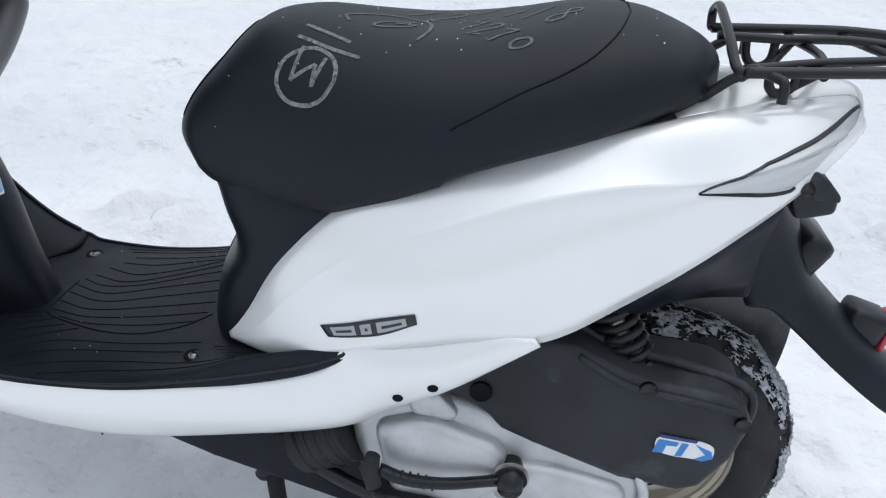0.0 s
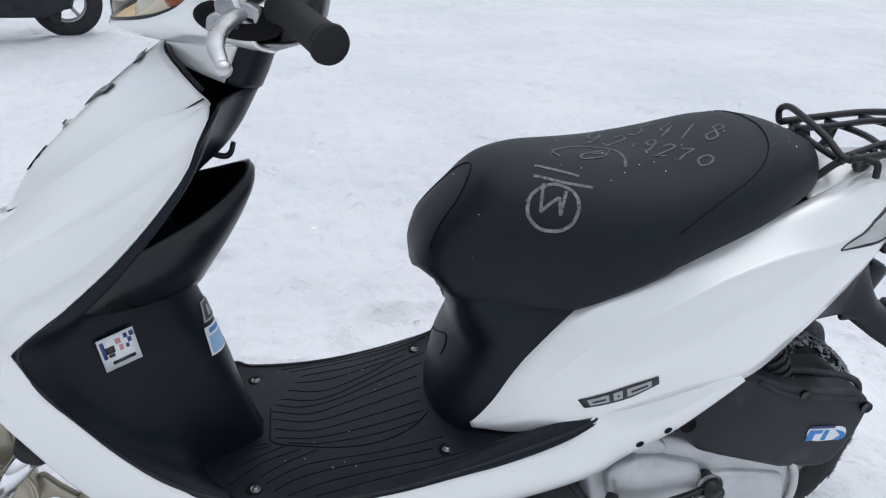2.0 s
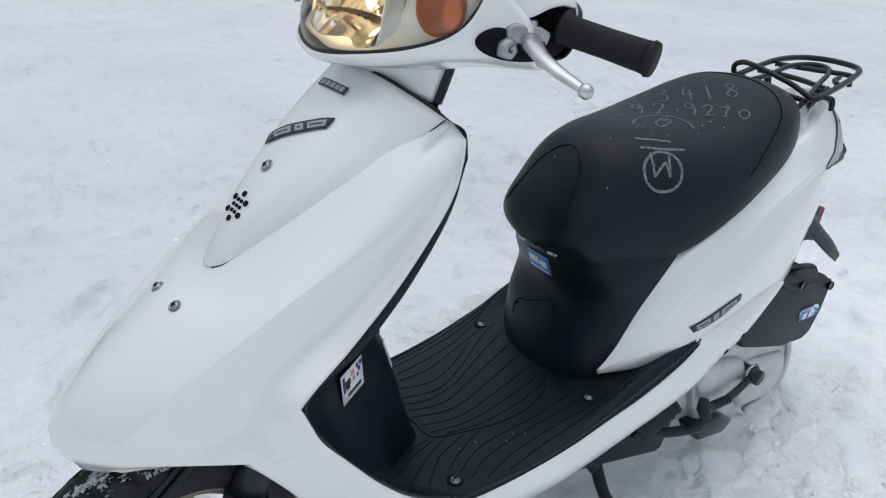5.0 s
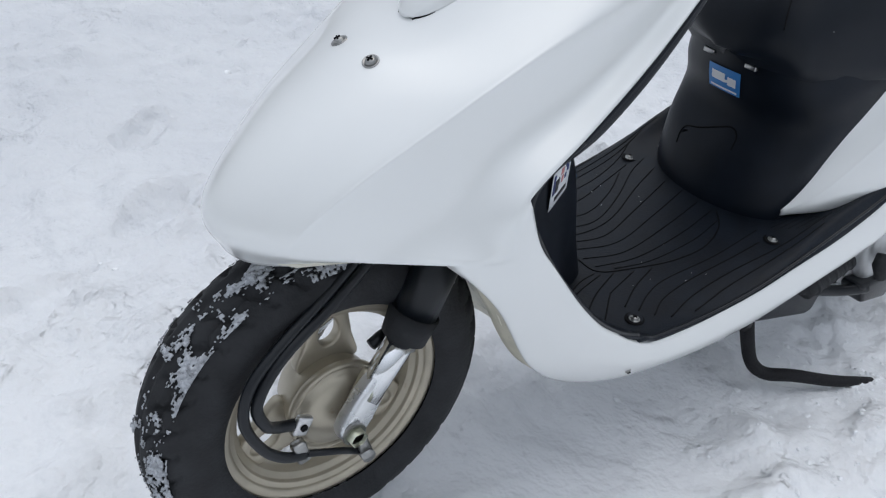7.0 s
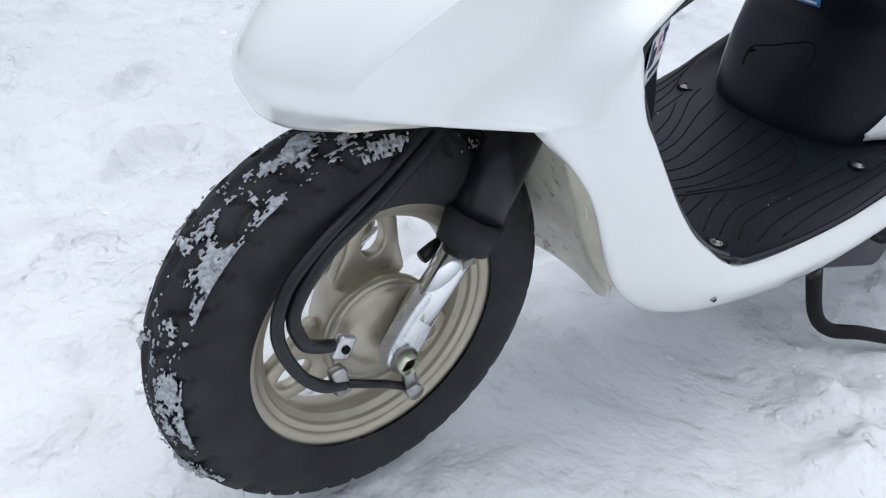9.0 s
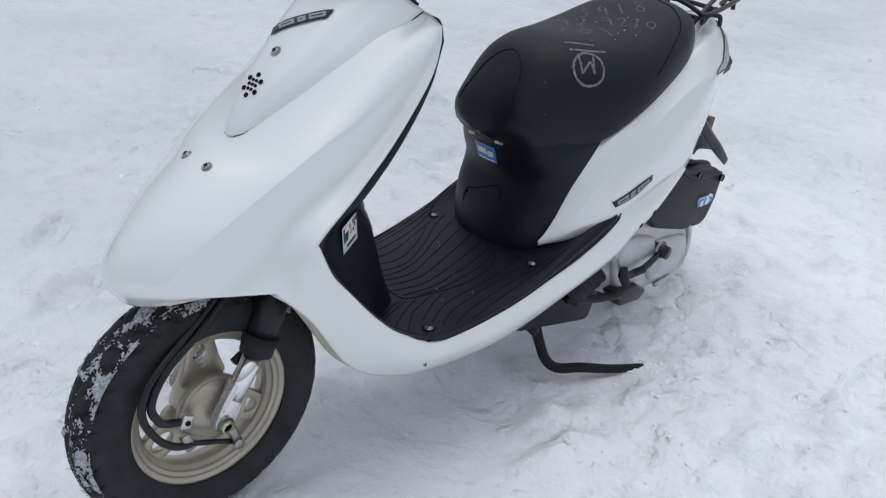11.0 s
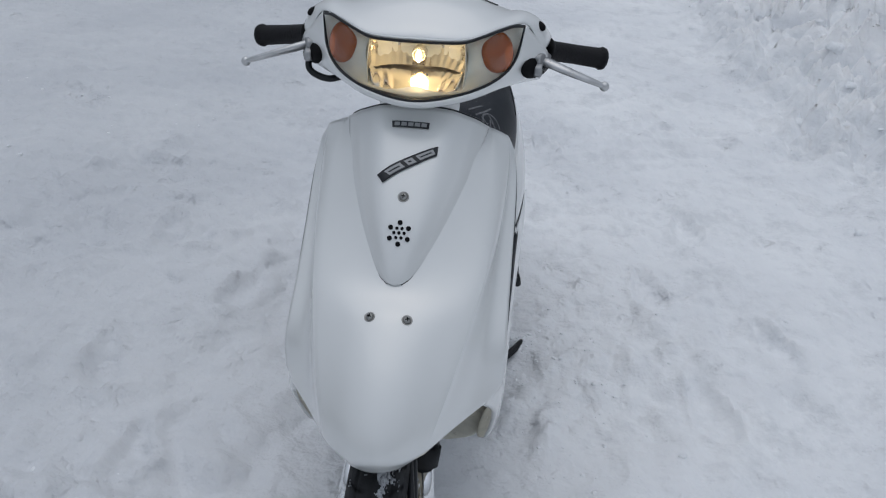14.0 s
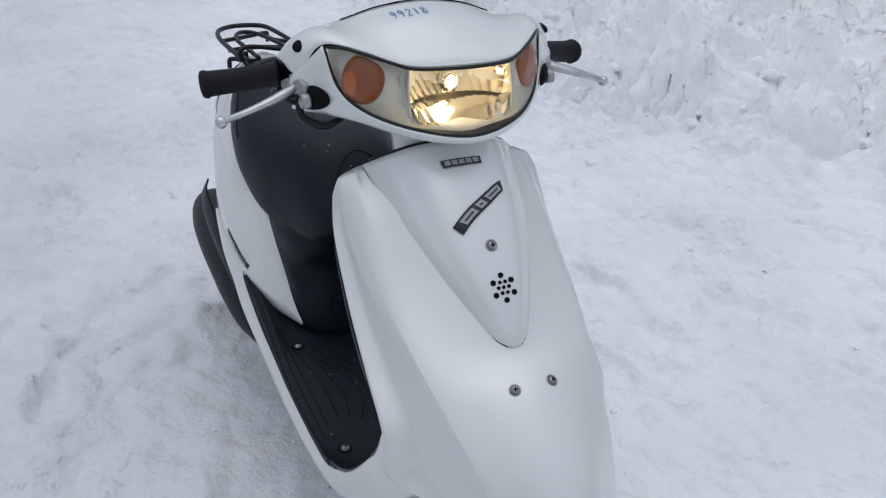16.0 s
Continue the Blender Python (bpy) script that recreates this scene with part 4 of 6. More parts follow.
# ---- the seat ----
SEAT = np.array([  # x, half width, top, low edge
    (.0564, .020, .6295, .6190), (.0590, .0652, .6635, .6222), (.0782, .0986, .7033, .6211), (.1138, .113, .7447, .6163), (.1602, .1275, .7881, .6098),
    (.2185, .1465, .8041, .6077), (.2877, .168, .8055, .6205), (.3767, .1812, .8063, .6605), (.4551, .1767, .8144, .6920), (.5409, .1596, .8310, .7197),
    (.6064, .1339, .8310, .7407), (.6605, .0972, .8145, .7549), (.692, .0504, .7972, .7596), (.704, .004, .7787, .7619)])
BULGE = 2.55  # how square the seat's section is


def seat_at(v, a):
    x, w, top, low = cr(SEAT, v)
    n = BULGE
    c, s = math.cos(a), math.sin(a)
    y = -w * abs(c) ** (2 / n) * (1 if c > 0 else -1)
    dip = 0.008 * math.exp(-((x - .36) / .1) ** 2) * math.exp(-(y / .09) ** 2)
    h = max(0, s) ** (2 / n)
    x += .026 * (1 - h) ** 2 * math.exp(-((x - .05) / .05) ** 2)
    return np.array((x, y, low + (top - low) * h - dip))


def seat_xy(x, y):
    """Place and normal on the seat's top at x and y."""
    lo, hi = 0.0, 1.0
    for _ in range(22):
        v = (lo + hi) / 2
        if cr(SEAT, v)[0] < x:
            lo = v
        else:
            hi = v
    w = cr(SEAT, v)[1]
    c = min(1, abs(y) / w) ** (BULGE / 2)
    a = math.acos(c)
    a = a if y <= 0 else math.pi - a
    p = seat_at(v, a)
    n = np.cross(seat_at(min(1, v + .01), a) - seat_at(max(0, v - .01), a), seat_at(v, a + .02) - seat_at(v, a - .02))
    n = n / (np.linalg.norm(n) + 1e-9)
    return p, n if n[2] > 0 else -n


rows = []
for j in range(73):
    v = j / 72
    ring = [seat_at(v, math.pi * i / 48) for i in range(49)]
    x, w, top, low = cr(SEAT, v)
    x += .026 * math.exp(-((x - .05) / .05) ** 2)
    tuck = [np.array((x + .006 * (1 - 2 * (x > .4)), -w * .93, low - .012)), np.array((x, 0, low - .012)), np.array((x + .006 * (1 - 2 * (x > .4)), w * .93, low - .012))]
    rows.append([tuck[0]] + ring + [tuck[2]])
for end, pick in ((0, 0), (len(rows) + 1, -1)):
    tip = sum(rows[pick][1:-1]) / len(rows[pick][1:-1])
    rows.insert(end, [tip + (q - tip) * .02 for q in rows[pick]])
seat = part("seat", grid_bm(rows), VINYL, scooter, "long black vinyl seat with chalk marks")


def seam(points):
    k = 10 * (len(points) - 1)
    line = [cr(np.array(points, float), i / k) for i in range(k + 1)]
    path = []
    for x, y in line:
        p, n = seat_xy(x, y)
        path.append(p + n * 0.0006)
    part("seam", tube_bm(path, 0.0009, 6), GROOVE, seat)


seam([(.408, -.1755), (.439, -.169), (.480, -.1565), (.522, -.1417), (.553, -.121), (.576, -.085), (.589, -.03), (.590, 0), (.589, .03), (.576, .085), (.553, .121), (.522, .1417), (.480, .1565), (.439, .169), (.408, .1755)])
seam([(.072, -.072), (.092, -.059), (.121, -.047), (.1406, -.022), (.147, 0), (.1406, .022), (.121, .047), (.092, .059), (.072, .072)])


def chalk(strokes, width=0.0055, mat=CHALK):
    bm = bmesh.new()
    for st in strokes:
        k = 7 * (len(st) - 1)
        line = [cr(np.array(st, float), i / k) for i in range(k + 1)]
        pn = [seat_xy(x, y) for x, y in line]
        ribbon_bm([p + n * 0.0006 for p, n in pn], width, [n for p, n in pn], bm)
    return part("chalk_mark", bm, mat, seat, "white chalk writing")


GLYPH = {
    "0": [[(.5, 1), (.1, .7), (.1, .3), (.5, 0), (.9, .3), (.9, .7), (.5, 1)]],
    "1": [[(.5, 1), (.5, .5), (.5, 0)]],
    "2": [[(.1, .8), (.5, 1), (.9, .75), (.5, .35), (.1, 0)], [(.1, 0), (.9, .05)]],
    "3": [[(.1, .95), (.7, 1), (.8, .75), (.4, .55)], [(.4, .55), (.85, .4), (.7, .05), (.1, .05)]],
    "4": [[(.4, 1), (.15, .45), (.9, .45)], [(.65, .8), (.6, 0)]],
    "6": [[(.7, 1), (.2, .6), (.2, .2), (.6, 0), (.85, .3), (.5, .5), (.2, .3)]],
    "7": [[(.1, .95), (.9, .95)], [(.9, .95), (.55, .5), (.45, 0)]],
    "8": [[(.5, .55), (.15, .8), (.5, 1), (.85, .8), (.5, .55), (.1, .25), (.5, 0), (.9, .25), (.5, .55)]],
    "9": [[(.85, .75), (.5, 1), (.15, .75), (.5, .5), (.85, .75), (.8, .3), (.6, 0)]],
}


def chalk_figure(ch, start, along, up):
    """One handwritten figure: its foot, its width and its height on the seat."""
    o, a, b = np.array(start), np.array(along), np.array(up)
    chalk([[o + a * p + b * q for p, q in st] for st in GLYPH[ch]], 0.0036, FAINT)


for figure in (
    ("3", (.4055, .0413), (.0150, -.0178), (.0450, .0500)), ("4", (.4392, .0122), (.0140, -.0231), (.0380, .0420)),
    ("1", (.4653, -.0210), (.0060, -.0115), (.0370, .0400)), ("8", (.4905, -.0472), (.0150, -.0150), (.0374, .0400)),
    ("9", (.3168, .0205), (.0224, -.0100), (.0420, .0500)), ("2", (.3546, .0017), (.0194, -.0121), (.0340, .0420)),
    ("9", (.3946, -.0317), (.0140, -.0179), (.0315, .0340)), ("2", (.4081, -.0630), (.0179, -.0116), (.0293, .0314)),
    ("7", (.4267, -.0847), (.0197, -.0104), (.0256, .0260)), ("0", (.4530, -.1032), (.0180, -.0115), (.0190, .0170)),
):
    chalk_figure(*figure)
chalk([[(.270, -.0457), (.2666, -.0227), (.3146, -.0007), (.359, -.0154), (.366, -.0518), (.3563, -.0852)]], .0042, FAINT)
chalk([[(.3467, -.021), (.310, -.0362), (.3024, -.0534), (.3335, -.0475), (.347, -.0333), (.3241, -.0354)]], .0038, FAINT)
chalk([[(.2261, -.0646), (.2558, -.0796), (.2837, -.0934)], [(.2197, -.0811), (.2599, -.100), (.2981, -.1139)]], .0048)
chalk([[(.2733, -.1325), (.2642, -.1392), (.2508, -.140), (.232, -.1351), (.2157, -.1281), (.2053, -.1193), (.2049, -.111), (.2123, -.1028), (.230, -.0987), (.2481, -.1002), (.2644, -.1093), (.2732, -.121), (.2733, -.1325)]], .0050)
chalk([[(.2312, -.0953), (.221, -.1203)], [(.221, -.1203), (.2489, -.1153)], [(.2489, -.1153), (.2473, -.1303)], [(.2473, -.1303), (.2604, -.1111)]], .0046)


def side_cover(s):
    """The white body side from the floor tip to the tail."""
    rows = [
        [(.132, -.118, .404), (.133, -.121, .402), (.134, -.123, .399), (.135, -.123, .396), (.136, -.121, .393)],
        [(.160, -.125, .452), (.168, -.136, .448), (.180, -.150, .434), (.192, -.160, .418), (.205, -.163, .406)],
        [(.212, -.140, .535), (.222, -.156, .530), (.240, -.175, .508), (.262, -.192, .472), (.283, -.196, .438)],
        [(.285, -.150, .608), (.295, -.168, .602), (.315, -.186, .572), (.338, -.208, .520), (.362, -.207, .464)],
        [(.375, -.150, .645), (.385, -.168, .640), (.403, -.188, .612), (.424, -.213, .552), (.450, -.211, .489)],
        [(.465, -.143, .683), (.474, -.154, .674), (.492, -.184, .652), (.514, -.206, .588), (.535, -.206, .498)],
        [(.565, -.130, .716), (.573, -.143, .706), (.590, -.176, .679), (.606, -.190, .628), (.622, -.180, .545)],
        [(.655, -.105, .738), (.662, -.128, .736), (.677, -.160, .687), (.690, -.165, .662), (.702, -.154, .598)],
        [(.735, -.072, .750), (.742, -.096, .748), (.759, -.133, .705), (.768, -.137, .688), (.785, -.122, .664)],
        [(.800, -.045, .757), (.806, -.066, .755), (.820, -.094, .724), (.825, -.095, .712), (.829, -.090, .700)],
        [(.850, -.022, .758), (.854, -.034, .757), (.864, -.047, .740), (.867, -.048, .732), (.868, -.044, .722)],
    ]
    rows = [r[:2] + [tuple(.16 * a + .84 * c for a, c in zip(r[1], r[2]))] + [r[2], tuple(.84 * a + .16 * c for a, c in zip(r[2], r[3]))] + r[3:] for r in rows]
    net = Net(flip(rows, s))
    return part("side_cover", grid_bm(net.grid(32, 80)), WHITE, scooter, "glossy white rear side fairing", thick=0.004), net


sides = [side_cover(1), side_cover(-1)]


def side_emblem_bm(uv, net, s, t0, t1, w0, w1, off):
    """A thin shape draped on the emblem's field of a body side."""
    sg = 1 if net.normal(.6, .4)[1] * s < 0 else -1
    top, low = np.array([(.274, .479), (.310, .492), (.346, .506), (.386, .519)]), np.array([(.284, .466), (.315, .473), (.350, .484), (.389, .506)])
    rows = []
    for j in range(4):
        row = []
        for i in range(13):
            p, q = cr(top, t0 + (t1 - t0) * i / 12), cr(low, t0 + (t1 - t0) * i / 12)
            x, z = p + (q - p) * (w0 + (w1 - w0) * j / 3)
            u, v = uv(x, z)
            row.append(net.at(u, v) + sg * off * net.normal(u, v))
        rows.append(row)
    return grid_bm(rows)


for s, (ob, net) in ((1, sides[0]), (-1, sides[1])):
    def uv(x, z, net=net):
        u, v = .7, .35
        for _ in range(12):
            p = net.at(u, v)
            a, b = (net.at(u + .01, v) - p) / .01, (net.at(u, v + .01) - p) / .01
            m = np.array([[a[0], b[0]], [a[2], b[2]]])
            d = np.linalg.solve(m, np.array([x - p[0], z - p[2]]))
            u, v = min(.97, max(.03, u + d[0])), min(.97, max(.03, v + d[1]))
        return u, v

    e = part("emblem", side_emblem_bm(uv, net, s, 0, 1, 0, 1, .0032), BADGE, scooter, "slanted dark emblem with silver shapes", thick=.001)
    for t0, t1 in ((.10, .38), (.44, .56), (.62, .91)):
        part("emblem_mark", side_emblem_bm(uv, net, s, t0, t1, .18, .82, .0042), SILVER, e)
        part("emblem_line", side_emblem_bm(uv, net, s, t0 + .05, t1 - .04, .42, .60, .0047), BADGE, e)

tail_half = [
    [(.640, 0, .742), (.645, -.05, .742), (.650, -.108, .736)],
    [(.735, 0, .765), (.735, -.04, .763), (.738, -.074, .750)],
    [(.800, 0, .772), (.800, -.025, .769), (.803, -.047, .757)],
    [(.850, 0, .768), (.850, -.012, .766), (.852, -.024, .758)],
    [(.868, 0, .758), (.867, -.010, .757), (.864, -.030, .750)],
    [(.872, 0, .745), (.870, -.012, .744), (.866, -.034, .742)],
]
tail_net = Net([both(r) for r in tail_half])
part("tail_cover", grid_bm(tail_net.grid(28, 36)), WHITE, scooter, "white tail top behind the seat", thick=0.004)

# specks of snow on the seat and the footboard
rnd = random.Random(8)
bm = bmesh.new()
for _ in range(46):
    p, n = seat_xy(rnd.uniform(.09, .68), rnd.uniform(-.115, .10))
    bmesh.ops.create_icosphere(bm, subdivisions=1, radius=rnd.choice((.0005, .0006, .0009)), matrix=Matrix.Translation(p + n * .0006))
tagged(part("snow_grains", bm, SNOWBIT, seat, "tiny grains of blown snow"), kind="stuff")
bm = bmesh.new()
for _ in range(14):
    p = board_point(rnd.uniform(-.18, .08), rnd.uniform(-.17, .17))
    bmesh.ops.create_icosphere(bm, subdivisions=1, radius=rnd.choice((.0005, .0006, .0008)), matrix=Matrix.Translation(p + np.array((0, 0, .003))))
tagged(part("snow_grains", bm, SNOWBIT, board, "tiny grains of blown snow"), kind="stuff")


# ---- neck, handlebar and lamp ----
neck_low = [(-.268, 0, .960), (-.255, -.045, .953), (-.224, -.068, .939), (-.195, -.066, .925)]
neck_top = [(-.262, 0, .998), (-.245, -.048, .995), (-.206, -.071, .987), (-.172, -.068, .977)]
neck_rows = [[tuple(a + (b - a) * i / 3 for a, b in zip(p, q)) for p, q in zip(neck_low, neck_top)] for i in range(4)]
neck_net = Net([both(r) for r in neck_rows])
part("neck_cover", grid_bm(neck_net.grid(28, 8)), WHITE, scooter, "white steering neck cover", thick=0.004)
rear_neck = [
    [(-.174, -.065, .980), (-.150, -.060, .978), (-.128, -.034, .975), (-.122, 0, .974), (-.128, .034, .975), (-.150, .060, .978), (-.174, .065, .980)],
    [(-.186, -.064, .950), (-.164, -.059, .944), (-.143, -.033, .938), (-.136, 0, .936), (-.143, .033, .938), (-.164, .059, .944), (-.186, .064, .950)],
    [(-.197, -.063, .924), (-.176, -.058, .917), (-.156, -.032, .910), (-.149, 0, .908), (-.156, .032, .910), (-.176, .058, .917), (-.197, .063, .924)],
]
part("neck_rear_cover", grid_bm(Net(rear_neck).grid(28, 10)), BLACK, scooter, thick=0.004)
part("steering_collar", tube_bm([(-.215, 0, .950), (-.212, 0, .930), (-.215, 0, .900)], [.040, .045, .040], 24), DARK, scooter)

cowl_top_half = [
    [(-.120, 0, 1.138), (-.122, -.070, 1.131), (-.112, -.125, 1.112), (-.104, -.168, 1.100), (-.100, -.198, 1.085), (-.098, -.218, 1.062)],
    [(-.180, 0, 1.128), (-.180, -.070, 1.122), (-.158, -.130, 1.113), (-.138, -.172, 1.112), (-.130, -.203, 1.096), (-.122, -.224, 1.068)],
    [(-.232, 0, 1.106), (-.231, -.075, 1.103), (-.198, -.134, 1.110), (-.168, -.172, 1.113), (-.150, -.206, 1.094), (-.142, -.222, 1.066)],
    [(-.264, 0, 1.090), (-.262, -.080, 1.091), (-.228, -.133, 1.103), (-.187, -.174, 1.107), (-.166, -.206, 1.082), (-.158, -.218, 1.060)],
    [(-.289, 0, 1.0905), (-.274, -.080, 1.090), (-.236, -.133, 1.103), (-.186, -.1770, 1.102), (-.176, -.200, 1.072), (-.168, -.212, 1.055)],
]
cowl_net = Net([both(r) for r in cowl_top_half])
cowl = part("handlebar_cowl", grid_bm(cowl_net.grid(64, 30)), WHITE, scooter, "white handlebar cowl round the headlamp", thick=0.004)
rear_edge = [(-.090, 0, 1.126), (-.091, -.070, 1.119), (-.084, -.125, 1.100), (-.080, -.168, 1.086), (-.084, -.200, 1.072), (-.092, -.216, 1.052)]
start_edge = [(x + .003, y, z - .001) for x, y, z in cowl_top_half[0]]
mid_edge = [((a[0] + b[0]) / 2, (a[1] + b[1]) / 2, (a[2] + b[2]) / 2 + .002) for a, b in zip(start_edge, rear_edge)]
part("cowl_rear", grid_bm(Net([both(start_edge), both(mid_edge), both(rear_edge)]).grid(48, 8)), WHITE, cowl, thick=0.003)
cowl_low_half = [
    [(-.328, 0, .9970), (-.307, -.076, 1.0055), (-.258, -.136, 1.0200), (-.219, -.166, 1.046), (-.187, -.1775, 1.101)],
    [(-.331, 0, .9920), (-.310, -.077, 1.0010), (-.255, -.140, 1.014), (-.208, -.176, 1.036), (-.176, -.201, 1.073)],
    [(-.313, 0, .983), (-.291, -.080, .991), (-.237, -.143, 1.003), (-.195, -.188, 1.014), (-.165, -.220, 1.048)],
    [(-.235, 0, .972), (-.223, -.080, .977), (-.198, -.136, .990), (-.172, -.180, .996), (-.150, -.212, 1.002)],
    [(-.180, 0, .972), (-.172, -.080, .976), (-.158, -.136, .984), (-.142, -.178, .987), (-.128, -.208, .992)],
]
low_net = Net([both(r) for r in cowl_low_half])
part("cowl_lower", grid_bm(low_net.grid(60, 28)), WHITE, cowl, thick=0.004)
part("cowl_seam", tube_bm([np.array(cowl_net.at(u, 0.0)) + np.array((0, 0, .002)) for u in np.linspace(.30, .70, 24)], .0016, 6), DARK, cowl)
for s in (1, -1):
    # dark ellipsoid painted as the shade in the hole
    part("oval_hole", blob_bm((-.157, -s * .2035, 1.0935), (.012, .009, .006), pose(0, 0, 0, 0, -25 , s * 35)), DARK, cowl)
for i, ch in enumerate("99218"):  # blue pen figures
    bm = bmesh.new()
    for st in GLYPH[ch]:
        k = 4 * (len(st) - 1)
        line = [cr(np.array(st, float), j / k) for j in range(k + 1)]
        at = [(.590 - .0175 * (i + .72 * q[0]), .20 - .085 * q[1]) for q in line]
        up = [cowl_net.normal(*q) for q in at]
        up = [n if n[2] > 0 else -n for n in up]
        ribbon_bm([cowl_net.at(*q) + n * .0028 for q, n in zip(at, up)], .0020, up, bm)
    part("ink_mark", bm, INK, cowl, smooth=False)
# dark back of the handlebar, then the shaded openings in the cowl with their levers
part("handlebar_back", grid_bm(Net([
    [(-.115, -.216, 1.045), (-.092, -.20, 1.062), (-.090, -.12, 1.088), (-.092, 0, 1.112), (-.090, .12, 1.088), (-.092, .20, 1.062), (-.115, .216, 1.045)],
    [(-.095, -.222, 1.04), (-.072, -.20, 1.055), (-.060, -.12, 1.075), (-.058, 0, 1.09), (-.060, .12, 1.075), (-.072, .20, 1.055), (-.095, .222, 1.04)],
    [(-.105, -.215, 1.005), (-.085, -.19, 1.005), (-.075, -.12, 1.00), (-.075, 0, .995), (-.075, .12, 1.00), (-.085, .19, 1.005), (-.105, .215, 1.005)],
    [(-.150, -.195, 1.0), (-.135, -.17, .99), (-.13, -.12, .975), (-.13, 0, .965), (-.13, .12, .975), (-.135, .17, .99), (-.150, .195, 1.0)],
]).grid(40, 24)), GLOSSBLACK, scooter, thick=0.003)

for s in (1, -1):
    # near-black blob paints the shade inside the cowl's lever opening
    shade_blob = part("cowl_opening_shade", blob_bm((-.168, -s * .2025, 1.0255), (.054, .0130, .0215), pose(0, 0, 0, 0, 4, -s * 27), 28), DARK, scooter)
    turn = pose(0, 0, 0, 0, 12, -s * 25)
    bracket = part("lever_bracket", prism_bm([(-.026, -.010), (-.030, .004), (-.020, .012), (.010, .013), (.024, .008), (.022, -.006), (.008, -.011)], -.008, .008, .003, 2), LEVERMETAL, shade_blob)
    bracket.matrix_local = Matrix.Translation((-.163, -s * .212, 1.036)) @ turn
    part("bracket_gap", box_bm((-.158, -s * .221, 1.030), (.020, .004, .006), .001, turn), DARK, shade_blob)
    part("bracket_bolt", turned_bm([(.006, 0), (.006, .006), (.004, .008)], (-.160, -s * .214, 1.046), 12, "z"), STEEL, shade_blob)
    part("switch_plunger", tube_bm([(-.176, -s * .210, 1.026), (-.166, -s * .219, 1.020)], [.0045, .0040], 10), GLOSSBLACK, shade_blob)
    part("cable_clamp", prism_bm([(-.202, 1.016), (-.200, 1.030), (-.190, 1.036), (-.180, 1.032), (-.178, 1.018), (-.188, 1.010)], -s * .206 - .007, -s * .206 + .007, .003, 2), LEVERMETAL, shade_blob)
    part("clamp_screw", turned_bm([(.0042, -.009), (.0042, .009)], (-.190, -s * .206, 1.023), 12), STEEL, shade_blob)
    a, b = np.array((-.118, -s * .222, 1.041)), np.array((-.076, -s * .328, 1.0205))
    grip = part("grip", tube_bm([a + (b - a) * t for t in (0, .03, .06, .5, .93, .95, 1.0)], [.023, .023, .0185, .0178, .0178, .0178, .0215, .0215, .020], 24), GRIP, scooter, "black rubber handgrip")
    for k in range(5):
        q = a + (b - a) * (.90 + .012 * k)
        part("grip_ring", tube_bm([q, q + (b - a) * .004], .0195, 20), GRIP, grip)
    d = (b - a) / np.linalg.norm(b - a)
    part("lever", tube_bm([(-.160, -s * .208, 1.036), (-.176, -s * .235, 1.030), (-.186, -s * .262, 1.023), (-.188, -s * .290, 1.014), (-.184, -s * .312, 1.006), (-.181, -s * .324, 1.001)], [.0125, .0120, .0105, .0090, .0078, .0062], 14, 6, flat=.62), SATIN, scooter, "polished aluminium brake lever")
    part("lever_ball", blob_bm((-.1805, -s * .326, 1.000), (.0088, .0088, .0088)), SATIN, scooter)
part("brake_cable", tube_bm([(-.168, .206, 1.02), (-.178, .210, 1.000), (-.186, .198, .988), (-.186, .170, .980), (-.172, .140, .985)], .0062, 10, 6), GLOSSBLACK, scooter)

# headlamp: lens, seal, housing, reflector, bulb, amber indicators
LENS_Y = (0, .040, .078, .107, .135, .157)
LENS_TOP = ((-.293, 1.0875), (-.290, 1.0875), (-.278, 1.087), (-.259, 1.0935), (-.236, 1.100), (-.212, 1.103))
LENS_LOW = ((-.329, .9990), (-.323, 1.002), (-.307, 1.0075), (-.286, 1.013), (-.258, 1.0215), (-.229, 1.035))
SIDE = ((-.189, .1755, 1.099), (-.197, .1735, 1.080), (-.205, .1705, 1.065), (-.213, .167, 1.053), (-.218, .1635, 1.045))


def lens_rows(back, rise=0.0):
    """Five rows over the lens, set back by a depth for each column."""
    rows = []
    for j in range(5):
        t, swell, row = j / 4, (0, .7, 1, .8, 0)[j], []
        for y, (xt, zt), (xl, zl), d in zip(LENS_Y, LENS_TOP, LENS_LOW, back):
            row.append((xt + (xl - xt) * t - (.011 if not rise else 0) * swell * (1 - y * 4) + d * (1 if 0 < j < 4 else .25), -y, zt + (zl - zt) * t))
        x, y, z = SIDE[j]
        row.append((x, -y, z))
        rows.append(row)
    return rows


lens_net = Net([both(r) for r in lens_rows((0,) * 6)])
rim_line = [lens_net.at(u, 0) for u in np.linspace(0, 1, 50)] + [lens_net.at(1, v) for v in np.linspace(0, 1, 9)[1:]] + [lens_net.at(u, 1) for u in np.linspace(1, 0, 50)[1:]] + [lens_net.at(0, v) for v in np.linspace(1, 0, 9)[1:]]
lamp = part("headlamp_bowl", grid_bm(Net([both(r) for r in lens_rows((.085, .085, .040, .021, .021, .018), 1)]).grid(60, 24)), PALESILVER, scooter, "lit headlamp behind a clear wrap-round lens", thick=0.002)
lens = part("lens", grid_bm(lens_net.grid(60, 24)), LENS, lamp, "clear plastic lens")
lens.visible_shadow = False
part("lens_seal", tube_bm(rim_line, .0026, 8), GLOSSBLACK, lamp)
part("bulb", blob_bm((-.245, 0, 1.050), (.006, .0055, .011)), GLOW, lamp, "glowing warm bulb")
